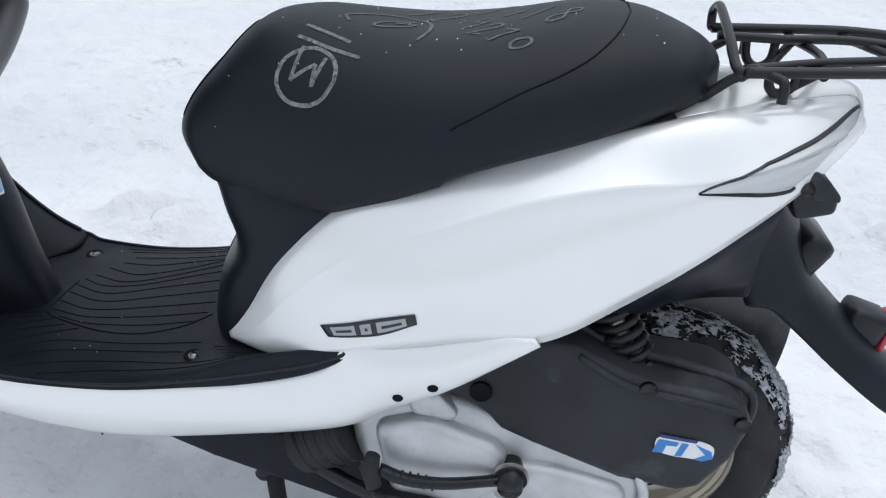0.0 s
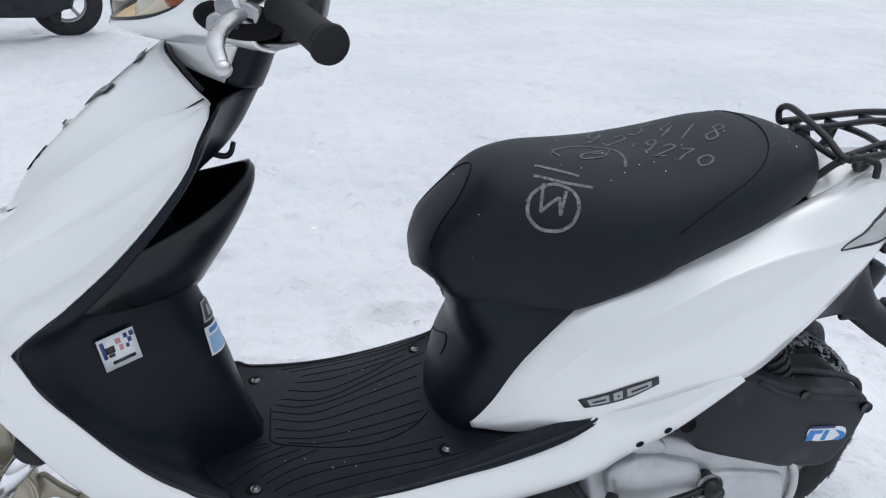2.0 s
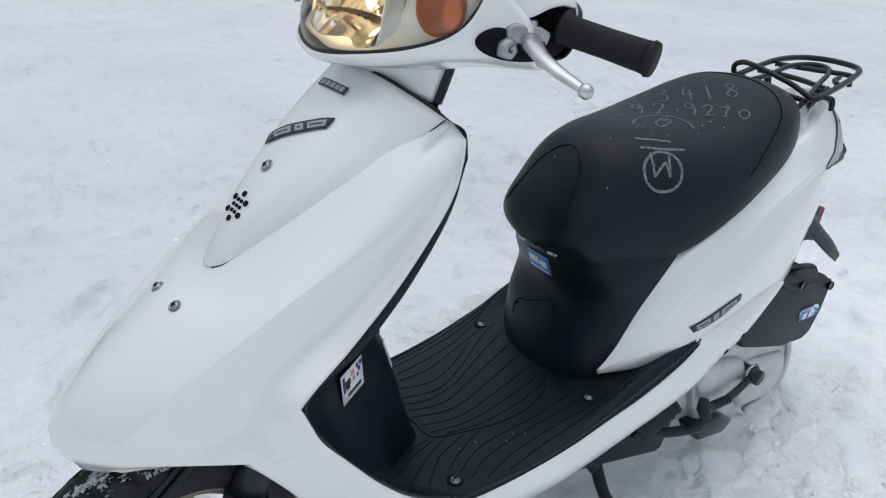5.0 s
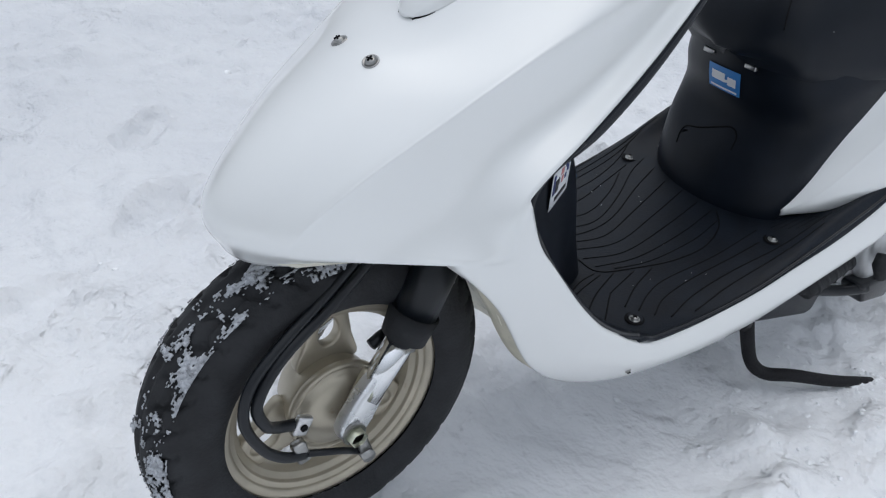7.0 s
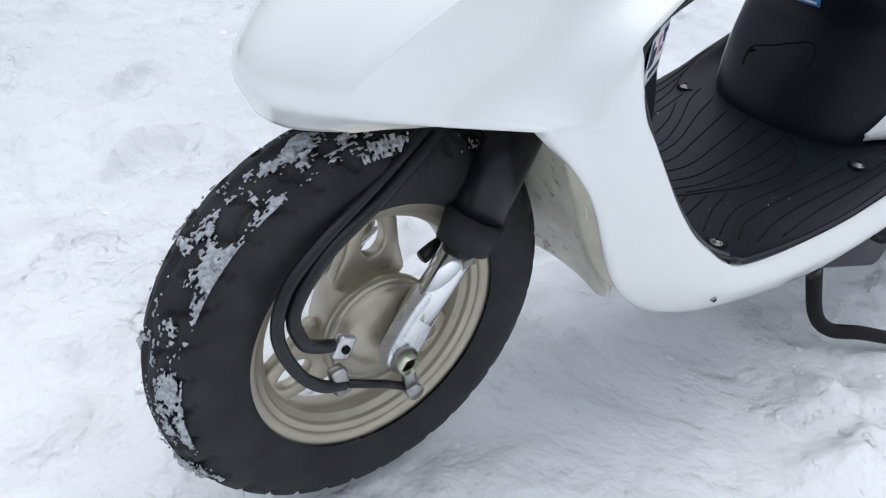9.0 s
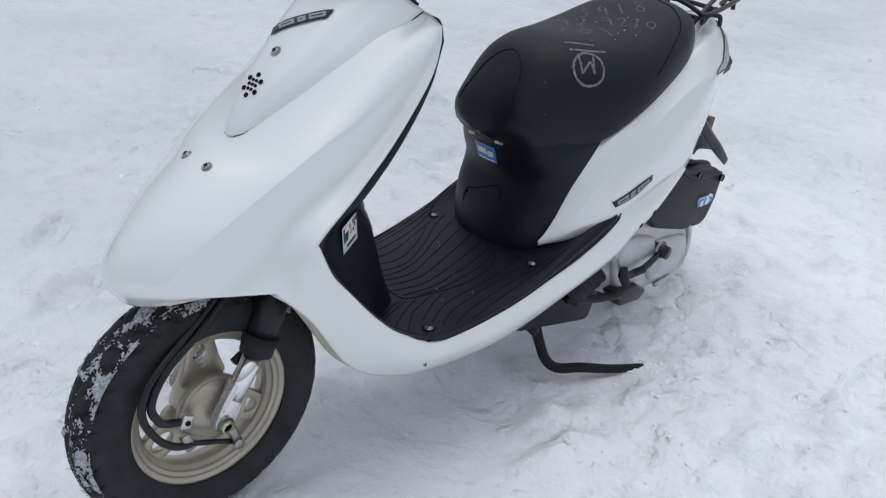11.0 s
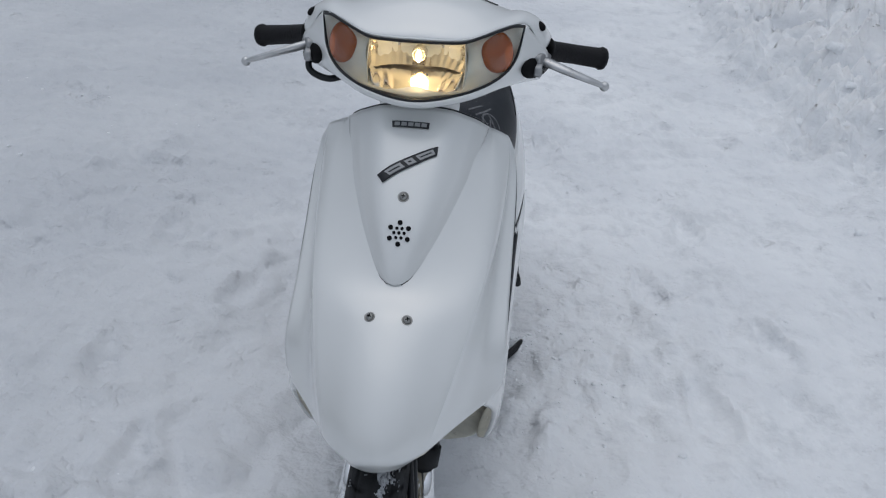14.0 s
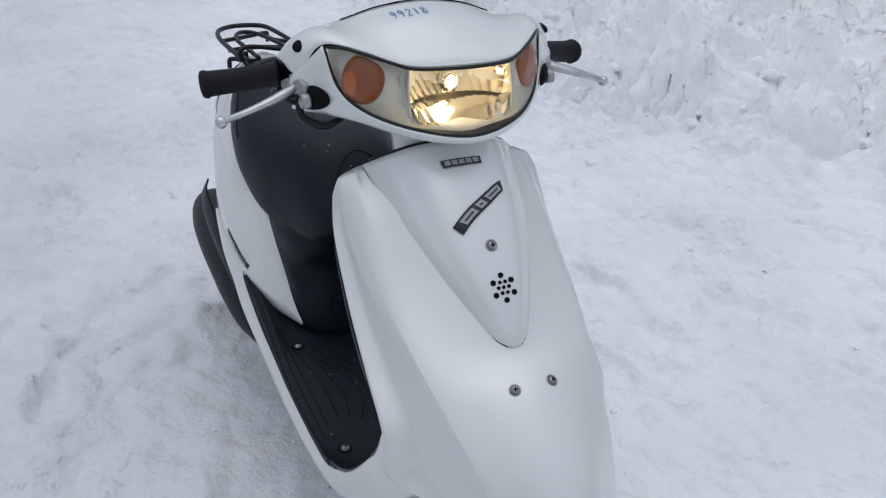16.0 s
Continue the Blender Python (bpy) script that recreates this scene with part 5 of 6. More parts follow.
part("bulb_ring", turned_bm([(.010, -.012), (.011, -.014), (.013, -.006), (.013, .010), (.010, .012)], (-.232, 0, 1.052), 24, "x", closed=True), REFLECTOR, lamp)
glow_data = bpy.data.lights.new("headlamp_light", "POINT")
glow_data.energy, glow_data.color, glow_data.shadow_soft_size = 0.085, (1.0, 0.70, 0.37), 0.010
new("headlamp_light", glow_data).location = (-.262 * K, 0, 1.045 * K)
# upper reflector of upright facets, and the smooth tray below it
facets = []
for j in range(7):
    z = 1.083 - .049 * j / 6
    row = []
    for i in range(29):
        s = -1 + 2 * i / 28
        deep = .066 * (1 - abs(s) ** 3.2) * (.55 + .45 * math.sin(math.pi * min(1, (j + .6) / 6.6)))
        wide = .080 + .007 * math.sin(math.pi * j / 6)
        row.append((-.268 + deep + .0026 * (i % 2) - .012 * j / 6, s * wide, z))
    facets.append(row)
mirror = part("reflector", grid_bm(facets), REFLECTOR, lamp, "faceted chrome reflector", smooth=False)
tray = [
    [(-.278, -.079, 1.034), (-.240, -.060, 1.034), (-.214, 0, 1.034), (-.240, .060, 1.034), (-.278, .079, 1.034)],
    [(-.284, -.077, 1.026), (-.262, -.045, 1.024), (-.252, 0, 1.022), (-.262, .045, 1.024), (-.284, .077, 1.026)],
    [(-.290, -.074, 1.016), (-.284, -.040, 1.010), (-.280, 0, 1.007), (-.284, .040, 1.010), (-.290, .074, 1.016)],
    [(-.293, -.070, 1.008), (-.300, -.036, 1.001), (-.303, 0, .997), (-.300, .036, 1.001), (-.293, .070, 1.008)],
]
tray_rows = Net(tray).grid(36, 16)
# pressed fan ribs at both ends of the tray
tray_rows = [[np.array(q) + np.array((0, 0, .0022 * (i % 4 < 2) * (1 if abs(i - 18) > 9 else 0) * (1 if 3 < j < 14 else 0))) for i, q in enumerate(row)] for j, row in enumerate(tray_rows)]
part("tray", grid_bm(tray_rows), REFLECTOR, mirror, thick=0.0012)
for s in (1, -1):
    part("lamp_wall", grid_bm(Net([[(-.290, -s * .080, 1.012), (-.282, -s * .083, 1.045), (-.272, -s * .0805, 1.084)], [(-.262, -s * .083, 1.014), (-.255, -s * .086, 1.045), (-.245, -s * .083, 1.082)]]).grid(10, 6)), PALESILVER, lamp, thick=0.0015)
    turn = pose(-.2345, -s * .1345, 1.063, 0, 13, s * 33)
    bm = bmesh.new()
    rings = [[bm.verts.new((-d, .86 * r * math.cos(a), r * math.sin(a))) for a in np.linspace(0, 2 * math.pi, 32, endpoint=False)] for r, d in ((.0355, -.008), (.0355, .0), (.0340, .0025), (.029, .0055), (.023, .0075), (.017, .0090), (.010, .0100), (.002, .0104))]
    for p, q in zip(rings, rings[1:]):
        for i in range(32):
            bm.faces.new((p[i], p[(i + 1) % 32], q[(i + 1) % 32], q[i]))
    bm.faces.new(rings[-1])
    bmesh.ops.transform(bm, matrix=turn, verts=bm.verts)
    amber = part("indicator", bm, ORANGE, lamp, "round amber indicator")


# ---- wheels ----
def tyre(name, centre, R, w, parent, seed):
    """A scooter tyre with cut tread blocks on its shoulders."""
    nk, ns = 240, 64
    rows = []
    for i in range(ns + 1):
        s = (-1 + 2 * i / ns) * 126 / 152
        ang = radians(152) * s
        side, rad = math.sin(ang) * w, math.cos(ang)
        row = []
        for k in range(nk):
            t = 2 * math.pi * k / nk
            r = R - w * 1.02 + rad * w * 1.02
            q = (k / nk * 36 + abs(s) * 2.2) % 1
            q2 = (k / nk * 72 + 3 * s) % 1
            saw = abs(q - .5)
            if .08 < abs(s) < .37 + .05 * saw and q < .22:
                r -= .0075
            if abs(s) < .035 and q2 < .9:
                r -= .004
            if abs(abs(s) - .20 - .06 * saw) < .018:
                r -= .005
            if abs(s) > .36 + .05 * saw:
                r -= .0022
            row.append((centre[0] + r * math.cos(t), centre[1] + side, centre[2] + r * math.sin(t)))
        rows.append(row)
    bm = grid_bm(rows, True)
    return part(name, bm, RUBBER, parent, "black rubber tyre with snow in its tread")


def stuck_snow(centre, R, w, parent, a0, a1, s0, s1, seed, level=.05):
    """Crusts of snow on a stretch of the tread."""
    nk, ns, rows = 260, 54, []
    keep = {}
    for i in range(ns + 1):
        s = s0 + (s1 - s0) * i / ns
        ang = radians(152) * s
        row = []
        for k in range(nk + 1):
            t = a0 + (a1 - a0) * k / nk
            f = 1.15 * noise.noise(Vector((t * 5.0 + seed, s * 4.5, seed))) + .65 * noise.noise(Vector((t * 17, s * 14, seed + 4))) + .75 * noise.noise(Vector((t * 60, s * 46, seed + 9)))
            h = .0006 + max(0, f - level) * .005
            keep[(i, k)] = f > level
            r = R - w * 1.02 + math.cos(ang) * (w * 1.02 + h)
            row.append((centre[0] + r * math.cos(t), centre[1] + math.sin(ang) * (w + h), centre[2] + r * math.sin(t)))
        rows.append(row)
    bm = bmesh.new()
    vs = [[bm.verts.new(p) for p in row] for row in rows]
    for i in range(ns):
        for k in range(nk):
            if all(keep[q] for q in ((i, k), (i + 1, k), (i, k + 1), (i + 1, k + 1))):
                bm.faces.new((vs[i][k], vs[i][k + 1], vs[i + 1][k + 1], vs[i + 1][k]))
    bmesh.ops.delete(bm, geom=[v for v in bm.verts if not v.link_faces], context="VERTS")
    ob = part("stuck_snow", bm, STUCK, parent, "crust of snow stuck to the tyre", thick=0.0012)
    return tagged(ob, kind="stuff")


def spoke_bm(centre, ang, r0, r1, w0, w1, y0, y1):
    """A wide cast spoke with an oval window."""
    n = 28
    outer, inner_ = [], []
    for k in range(n):
        t = 2 * math.pi * k / n
        c, s = math.cos(t), math.sin(t)
        e = 3.4
        cx = abs(c) ** (2 / e) * (1 if c > 0 else -1)
        sx = abs(s) ** (2 / e) * (1 if s > 0 else -1)
        rr = (r0 + r1) / 2 + (r1 - r0) / 2 * cx
        f = (rr - r0) / (r1 - r0)
        ww = w1 + (w0 - w1) * (1 - f) ** 3 + .004 * max(0, f - .8) * 5
        outer.append((rr, ww * sx))
        inner_.append((r0 + (r1 - r0) * .66 + (r1 - r0) * .25 * c, w1 * .42 * (1.12 - .12 * c) * s))
    bm = bmesh.new()
    loops = []
    for y in (y0, y1):
        for lp in (outer, inner_):
            loops.append([bm.verts.new((centre[0] + r * math.cos(ang) - q * math.sin(ang), centre[1] + y, centre[2] + r * math.sin(ang) + q * math.cos(ang))) for r, q in lp])
    o0, i0, o1, i1 = loops
    for k in range(n):
        j = (k + 1) % n
        bm.faces.new((o0[k], o0[j], i0[j], i0[k]))
        bm.faces.new((o1[k], i1[k], i1[j], o1[j]))
        bm.faces.new((o0[k], o1[k], o1[j], o0[j]))
        bm.faces.new((i0[k], i0[j], i1[j], i1[k]))
    bmesh.ops.recalc_face_normals(bm, faces=bm.faces)
    bmesh.ops.bevel(bm, geom=[e for e in bm.edges if e.is_manifold and e.calc_face_angle() > 1.0], offset=.003, segments=2, affect="EDGES", profile=.5)
    return bm


def wheel(name, c, R, w, turn, label):
    prof = [(.1490, -.0450), (.1530, -.0455), (.1545, -.043), (.151, -.029), (.147, -.020), (.142, -.010), (.142, .012), (.147, .024), (.150, .031), (.1535, .034), (.152, .037), (.150, .040),
            (.144, .036), (.137, .034), (.130, .028), (.1215, .014), (.1215, -.010), (.1230, -.012), (.1240, -.0195), (.1250, -.0215), (.1310, -.0265), (.1320, -.0285), (.1325, -.0330), (.1335, -.0345), (.1390, -.0355), (.1400, -.0375), (.1405, -.0410), (.1450, -.0435)]
    prof = [(r * .962, y * .80) for r, y in prof]
    rim = part(name, turned_bm(prof, c, 96, closed=True), RIM, scooter, label)
    tyre("tyre", c, R, w, rim, 1)
    for k in range(3):
        part("spoke", spoke_bm(c, turn + k * 2 * math.pi / 3, .040, .122, .058, .029, -.012, .004), RIM, rim)
    part("hub", turned_bm([(.020, -.045), (.050, -.044), (.058, -.036), (.058, -.010), (.050, .02), (.035, .040), (.02, .045)], c, 40), RIM, rim)
    return rim


FRONT, REAR = (-.590, 0, .288), (.692, 0, .225)
front = wheel("front_wheel", FRONT, .228, .050, radians(88), "champagne cast front wheel with three wide spokes")
stuck_snow(FRONT, .228, .050, front, radians(92), radians(214), -.335, -.03, 2, .02)
stuck_snow(FRONT, .228, .050, front, radians(40), radians(100), -.40, .2, 7, .4)
stuck_snow(FRONT, .228, .050, front, radians(100), radians(190), -.10, .35, 11, .50)
rear = wheel("rear_wheel", REAR, .220, .050, radians(30), "champagne cast rear wheel behind the engine")
stuck_snow(REAR, .220, .050, rear, radians(-30), radians(110), -.38, -.02, 5, -.05)
stuck_snow(REAR, .220, .050, rear, radians(-20), radians(100), -.02, .3, 6, .2)
# front brake plate, arm and cables
drum = part("brake_plate", turned_bm([(.060, -.028), (.0645, -.033), (.0645, -.040), (.0625, -.0425), (.0595, -.0425), (.058, -.0395), (.0555, -.0395), (.053, -.044), (.046, -.050), (.028, -.0545), (.012, -.056)], FRONT, 56), RIM, scooter, "cast brake drum cover with cable lugs")
part("lug", box_bm((-.652, -.066, .311), (.020, .010, .026), .003, pose(0, 0, 0, 0, 25, 0)), SATIN, drum)
# dark disc painted as the shade in the lug's eye
part("lug_hole", turned_bm([(.0045, -.002), (.0045, .0005), (.003, .001)], (-.652, -.0712, .311), 14), DARK, drum)
part("lug", box_bm((-.654, -.066, .270), (.018, .014, .034), .004, pose(0, 0, 0, 0, -15, 0)), STEEL, drum)
part("plate_rib", box_bm((-.575, -.060, .325), (.012, .010, .060), .003, pose(0, 0, 0, 0, 28, 0)), RIM, drum)
part("brake_arm", tube_bm([(-.580, -.066, .270), (-.573, -.070, .246), (-.568, -.070, .226)], [.009, .008, .010], 10), STEEL, drum)
part("cable_end", tube_bm([(-.568, -.082, .226), (-.568, -.062, .226)], .009, 14), STEEL, drum)
part("cable_spring", tube_bm([(-.648, -.070, .266), (-.600, -.070, .244), (-.572, -.070, .228)], .0045, 8), GLOSSBLACK, drum)
part("front_brake_cable", tube_bm([(-.52, -.03, .53), (-.60, -.045, .475), (-.675, -.060, .430), (-.712, -.066, .395), (-.722, -.070, .352), (-.703, -.072, .305), (-.676, -.071, .276), (-.650, -.070, .266)], .0065, 10, 6), GLOSSBLACK, scooter)
part("speedometer_cable", tube_bm([(-.505, -.035, .53), (-.60, -.052, .462), (-.672, -.064, .420), (-.706, -.070, .375), (-.700, -.072, .342), (-.684, -.066, .324), (-.658, -.062, .312)], .0070, 10, 6), GLOSSBLACK, scooter)
part("valve", tube_bm([(-.500, -.020, .380), (-.518, -.030, .370), (-.528, -.033, .366), (-.543, -.036, .361)], [.006, .005, .0075, .0075], 12), GLOSSBLACK, front)
for s in (1, -1):
    leg = part("fork_tube", tube_bm([(-.452, -s * .060, .520), (-.508, -s * .060, .394)], .0275, 24), GLOSSBLACK, scooter, "black fork leg with a chromed slider")
    part("fork_seal", tube_bm([(-.500, -s * .060, .412), (-.514, -s * .060, .380)], [.0315, .0315, .028], 24), RUBBER, leg)
    part("slider_collar", tube_bm([(-.512, -s * .060, .385), (-.518, -s * .060, .370)], .020, 20), STEEL, leg)
    part("slider", tube_bm([(-.508, -s * .0605, .390), (-.572, -s * .0725, .320)], [.0185, .0170], 24), CHROME, leg)
    plate = [(-.536, .340), (-.552, .312), (-.568, .288), (-.583, .274), (-.598, .271), (-.612, .279), (-.615, .295), (-.606, .310), (-.584, .336), (-.560, .356)]
    bm = prism_bm(plate, -.012, .012, .010, 4)
    bmesh.ops.transform(bm, matrix=Matrix.Translation((-.0085, s * .0268, 0)) @ Matrix.Rotation(radians(s * 10), 4, "Z"), verts=bm.verts)
    part("axle_bracket", bm, SHINY, leg)
    part("axle_washer", turned_bm([(.0150, -.002), (.0155, -.001), (.0155, .001), (.0150, .002)], (-.598, -s * .0925, .291), 24), SATIN, leg)
    part("axle_bolt", turned_bm([(.0105, -.008), (.0120, -.007), (.0120, .007), (.0105, .008)], (-.598, -s * .0965, .291), 6), ZINC, leg)

guard_half = [
    [(-.470, 0, .560), (-.470, -.08, .556), (-.480, -.150, .548), (-.500, -.168, .540)],
    [(-.428, 0, .480), (-.430, -.08, .478), (-.448, -.150, .470), (-.470, -.170, .466)],
    [(-.382, 0, .395), (-.384, -.07, .393), (-.398, -.130, .385), (-.410, -.152, .378)],
    [(-.330, 0, .318), (-.332, -.06, .316), (-.345, -.108, .312), (-.362, -.135, .325)],
    [(-.292, 0, .262), (-.293, -.04, .260), (-.305, -.080, .262), (-.325, -.110, .285)],
]
part("inner_mudguard", grid_bm(Net([both(r) for r in guard_half]).grid(24, 24)), GUARD, scooter, "dirty beige inner mudguard", thick=0.004)
part("wheel_arch_lining", grid_bm(Net([both(r) for r in [
    [(-.690, 0, .540), (-.680, -.05, .538), (-.660, -.075, .538)],
    [(-.600, 0, .575), (-.600, -.07, .570), (-.590, -.125, .556)],
    [(-.500, 0, .590), (-.500, -.09, .582), (-.500, -.160, .566)]]]).grid(16, 16)), GUARD, scooter, thick=0.004)


# ---- belly, stand, engine ----
belly = [(-.075, .262), (.10, .262), (.34, .245), (.385, .238), (.345, .135), (.325, .132), (.20, .168), (.10, .196)]
part("belly_cover", prism_bm(belly, -.135, .135, .008), BLACK, scooter, "black plastic belly cover")
part("underfloor", prism_bm([(-.20, .305), (.10, .335), (.28, .37), (.30, .34), (.20, .27), (-.15, .27)], -.165, .165, .01), DARK, scooter)
part("drain_tab", prism_bm([(-.050, .262), (-.036, .262), (-.042, .236)], -.165, -.158, 0), GLOSSBLACK, scooter, smooth=False)
stand = part("centre_stand", tube_bm([(.165, -.12, .16), (.19, .0, .165), (.165, .12, .16)], .011, 12), RACK, scooter, "black steel stand with splayed feet")
for s in (1, -1):
    part("stand_leg", tube_bm([(.178, -s * .105, .175), (.185, -s * .115, .13), (.200, -s * .130, .075), (.225, -s * .150, .050), (.270, -s * .180, .047), (.345, -s * .218, .029), (.432, -s * .250, .011)][:7 if s > 0 else 3], [.0125, .0125, .0120, .0120, .0120, .0115, .0105, .0090], 14, 5), GRIP, stand)

case = [(.300, .330), (.345, .372), (.42, .385), (.56, .352), (.655, .330), (.690, .285), (.690, .215), (.655, .175), (.585, .160), (.47, .180), (.39, .196), (.315, .240)]
engine = part("engine_case", prism_bm(case, -.190, -.06, .022, 4), ALLOY, scooter, "dirty silver cast engine and drive cover")
part("case_swell", prism_bm([(.335, .340), (.40, .362), (.50, .330), (.52, .27), (.46, .225), (.36, .232)], -.212, -.17, .018, 4), ALLOY, engine)
part("case_step", prism_bm([(.47, .30), (.56, .305), (.66, .285), (.672, .225), (.62, .185), (.52, .195)], -.206, -.17, .016, 4), ALLOY, engine)
part("case_edge", tube_bm([(.66, -.19, .325), (.685, -.192, .275), (.68, -.192, .215), (.64, -.192, .178), (.56, -.192, .170)], .007, 8, 5), ALLOY, engine)
part("crankcase", prism_bm([(.26, .32), (.45, .38), (.60, .34), (.60, .19), (.45, .17), (.30, .19)], -.07, .13, .02), ALLOY, scooter)
part("air_duct", tube_bm([(.235, -.13, .245), (.272, -.14, .270), (.300, -.145, .290)], .045, 20, 3), RUBBER, scooter, "ribbed rubber air duct")
for k in range(5):
    q = np.array((.240 + .014 * k, -.131 - .003 * k, .248 + .010 * k))
    part("duct_rib", tube_bm([q, q + np.array((.005, 0, .0035))], .049, 20), RUBBER, scooter)
kick = part("kick_lever", tube_bm([(.512, -.222, .295), (.480, -.232, .294), (.43, -.236, .286), (.385, -.238, .287), (.350, -.236, .296)], [.008, .0075, .008, .0085, .009], 12, 5), GLOSSBLACK, scooter, "black kick-start lever")
part("kick_boss", tube_bm([(.515, -.19, .297), (.515, -.242, .297)], .016, 20), GLOSSBLACK, kick)
part("boss_washer", turned_bm([(.021, -.004), (.023, -.002), (.023, .002), (.021, .004)], (.515, -.222, .297), 24), SATIN, kick)
part("kick_pedal", tube_bm([(.342, -.236, .318), (.338, -.240, .300), (.346, -.246, .276)], [.009, .0125, .0125, .0125, .010], 14), RUBBER, kick)
for k in range(6):
    q = np.array((.368 + .010 * k, -.238, .2905 - .001 * k))
    part("lever_ring", tube_bm([q, q + np.array((.003, 0, 0))], .0093, 14), GLOSSBLACK, kick)
kick.location = (0, .026, -.014)
part("case_lug", prism_bm([(.366, .404), (.405, .406), (.444, .364), (.432, .352), (.384, .358)], -.2, -.15, .008, 3), ALLOY, engine)
part("side_rod", tube_bm([(.225, -.150, .238), (.30, -.175, .222), (.36, -.20, .222)], .010, 10, 4), GLOSSBLACK, scooter)
part("engine_mount", prism_bm([(.335, .235), (.42, .23), (.47, .195), (.44, .175), (.36, .19)], -.205, -.16, .008), GLOSSBLACK, scooter)

box = [(.411, .405), (.420, .450), (.465, .488), (.525, .497), (.558, .494), (.625, .463), (.659, .453), (.746, .445), (.778, .426), (.785, .405), (.771, .353), (.741, .303), (.715, .293), (.640, .302), (.528, .340), (.487, .356), (.468, .378), (.445, .392)]
air = part("air_filter_box", prism_bm(box, -.206, -.085, .016, 3), AIRBOX, scooter, "dusty black air filter box with a small sticker")
part("box_lip", tube_bm([(.56, -.160, .498), (.62, -.160, .470), (.70, -.160, .456), (.783, -.160, .430), (.790, -.160, .375), (.755, -.160, .305), (.70, -.160, .288), (.55, -.160, .328)], .006, 8, 5), AIRBOX, air)
part("box_ridge", tube_bm([(.570, -.206, .480), (.630, -.207, .448), (.70, -.207, .437), (.768, -.206, .425)], .0045, 8, 5), AIRBOX, air)
for x, z in ((.772, .412), (.655, .447)):
    part("box_screw", turned_bm([(.010, -.004), (.010, .002), (.006, .003)], (x, -.208, z), 14), GLOSSBLACK, air)
part("vent_port", turned_bm([(.014, -.003), (.014, .003), (.010, .002)], (.459, -.207, .414), 18), DARK, air)
oval = [(.712 + .036 * abs(math.cos(a)) ** .6 * (1 if math.cos(a) > 0 else -1), .366 + .0140 * abs(math.sin(a)) ** .6 * (1 if math.sin(a) > 0 else -1) - .003 * math.cos(a)) for a in np.linspace(0, 2 * math.pi, 22, endpoint=False)]
part("sticker", prism_bm(oval, -.2078, -.2066, 0), PAPER, air, "small oval blue and white sticker", smooth=False)
part("sticker_mark", prism_bm([(.680, .376), (.704, .374), (.702, .368), (.690, .368), (.687, .356), (.674, .356)], -.2086, -.2080, 0), BLUE, air, smooth=False)
part("sticker_mark", prism_bm([(.708, .374), (.716, .373), (.710, .354), (.702, .354)], -.2086, -.2080, 0), BLUE, air, smooth=False)
part("sticker_mark", prism_bm([(.724, .374), (.744, .366), (.748, .356), (.735, .350), (.726, .352), (.738, .360)], -.2086, -.2080, 0), BLUE, air, smooth=False)
part("sticker_mark", prism_bm([(.680, .384), (.726, .380), (.724, .376), (.682, .379)], -.2086, -.2080, 0), NAVY, air, smooth=False)
air.location = (.008, .028, -.016)
engine.location = (0, .020, -.010)

shock = part("shock_absorber", tube_bm([(.575, -.11, .560), (.665, -.12, .400)], .012, 14), STEEL, scooter, "dirty rear spring and damper")
turns = 8
coil = [np.array((.590, -.112, .535)) + (np.array((.652, -.118, .425)) - np.array((.590, -.112, .535))) * (i / 96) + .026 * (math.cos(2 * math.pi * turns * i / 96) * np.array((.87, 0, .49)) + math.sin(2 * math.pi * turns * i / 96) * np.array((0, 1, 0))) for i in range(97)]
part("spring", tube_bm(coil, .0055, 7), RACK, shock)
part("shock_mount", box_bm((.670, -.125, .405), (.05, .03, .035), .008), GLOSSBLACK, shock)

muffler = part("muffler", tube_bm([(.33, .165, .24), (.42, .175, .265), (.55, .180, .300), (.72, .180, .325), (.86, .165, .318), (.915, .150, .312)], [.030, .050, .060, .064, .066, .062, .045], 24, 4), AIRBOX, scooter, "black exhaust silencer")
muffler.location = (0, -.012, 0)
guard_plate = part("heat_shield", grid_bm(Net([[(.33, .200, .372), (.46, .218, .430), (.62, .230, .492), (.68, .215, .507)], [(.335, .216, .350), (.46, .232, .392), (.62, .240, .436), (.70, .230, .452)], [(.36, .202, .318), (.46, .220, .335), (.62, .228, .368), (.70, .218, .382)]]).grid(20, 12)), MAT, scooter, "black exhaust guard plate", thick=0.004)
guard_plate.location = (0, -.018, 0)

# ---- rear fender, lamps and rack ----
lining_half = [
    [(.500, 0, .600), (.505, -.09, .580), (.522, -.172, .508), (.535, -.120, .492), (.540, -.080, .500)],
    [(.600, 0, .640), (.610, -.09, .620), (.627, -.158, .554), (.632, -.120, .492), (.636, -.080, .482)],
    [(.700, 0, .665), (.705, -.08, .650), (.712, -.140, .604), (.716, -.110, .548), (.722, -.078, .506)],
    [(.780, 0, .672), (.780, -.07, .664), (.784, -.105, .650), (.782, -.090, .590), (.780, -.074, .512)],
]
part("rear_inner_fender", grid_bm(Net([both(r) for r in lining_half]).grid(20, 24)), BLACK, scooter, thick=0.004)
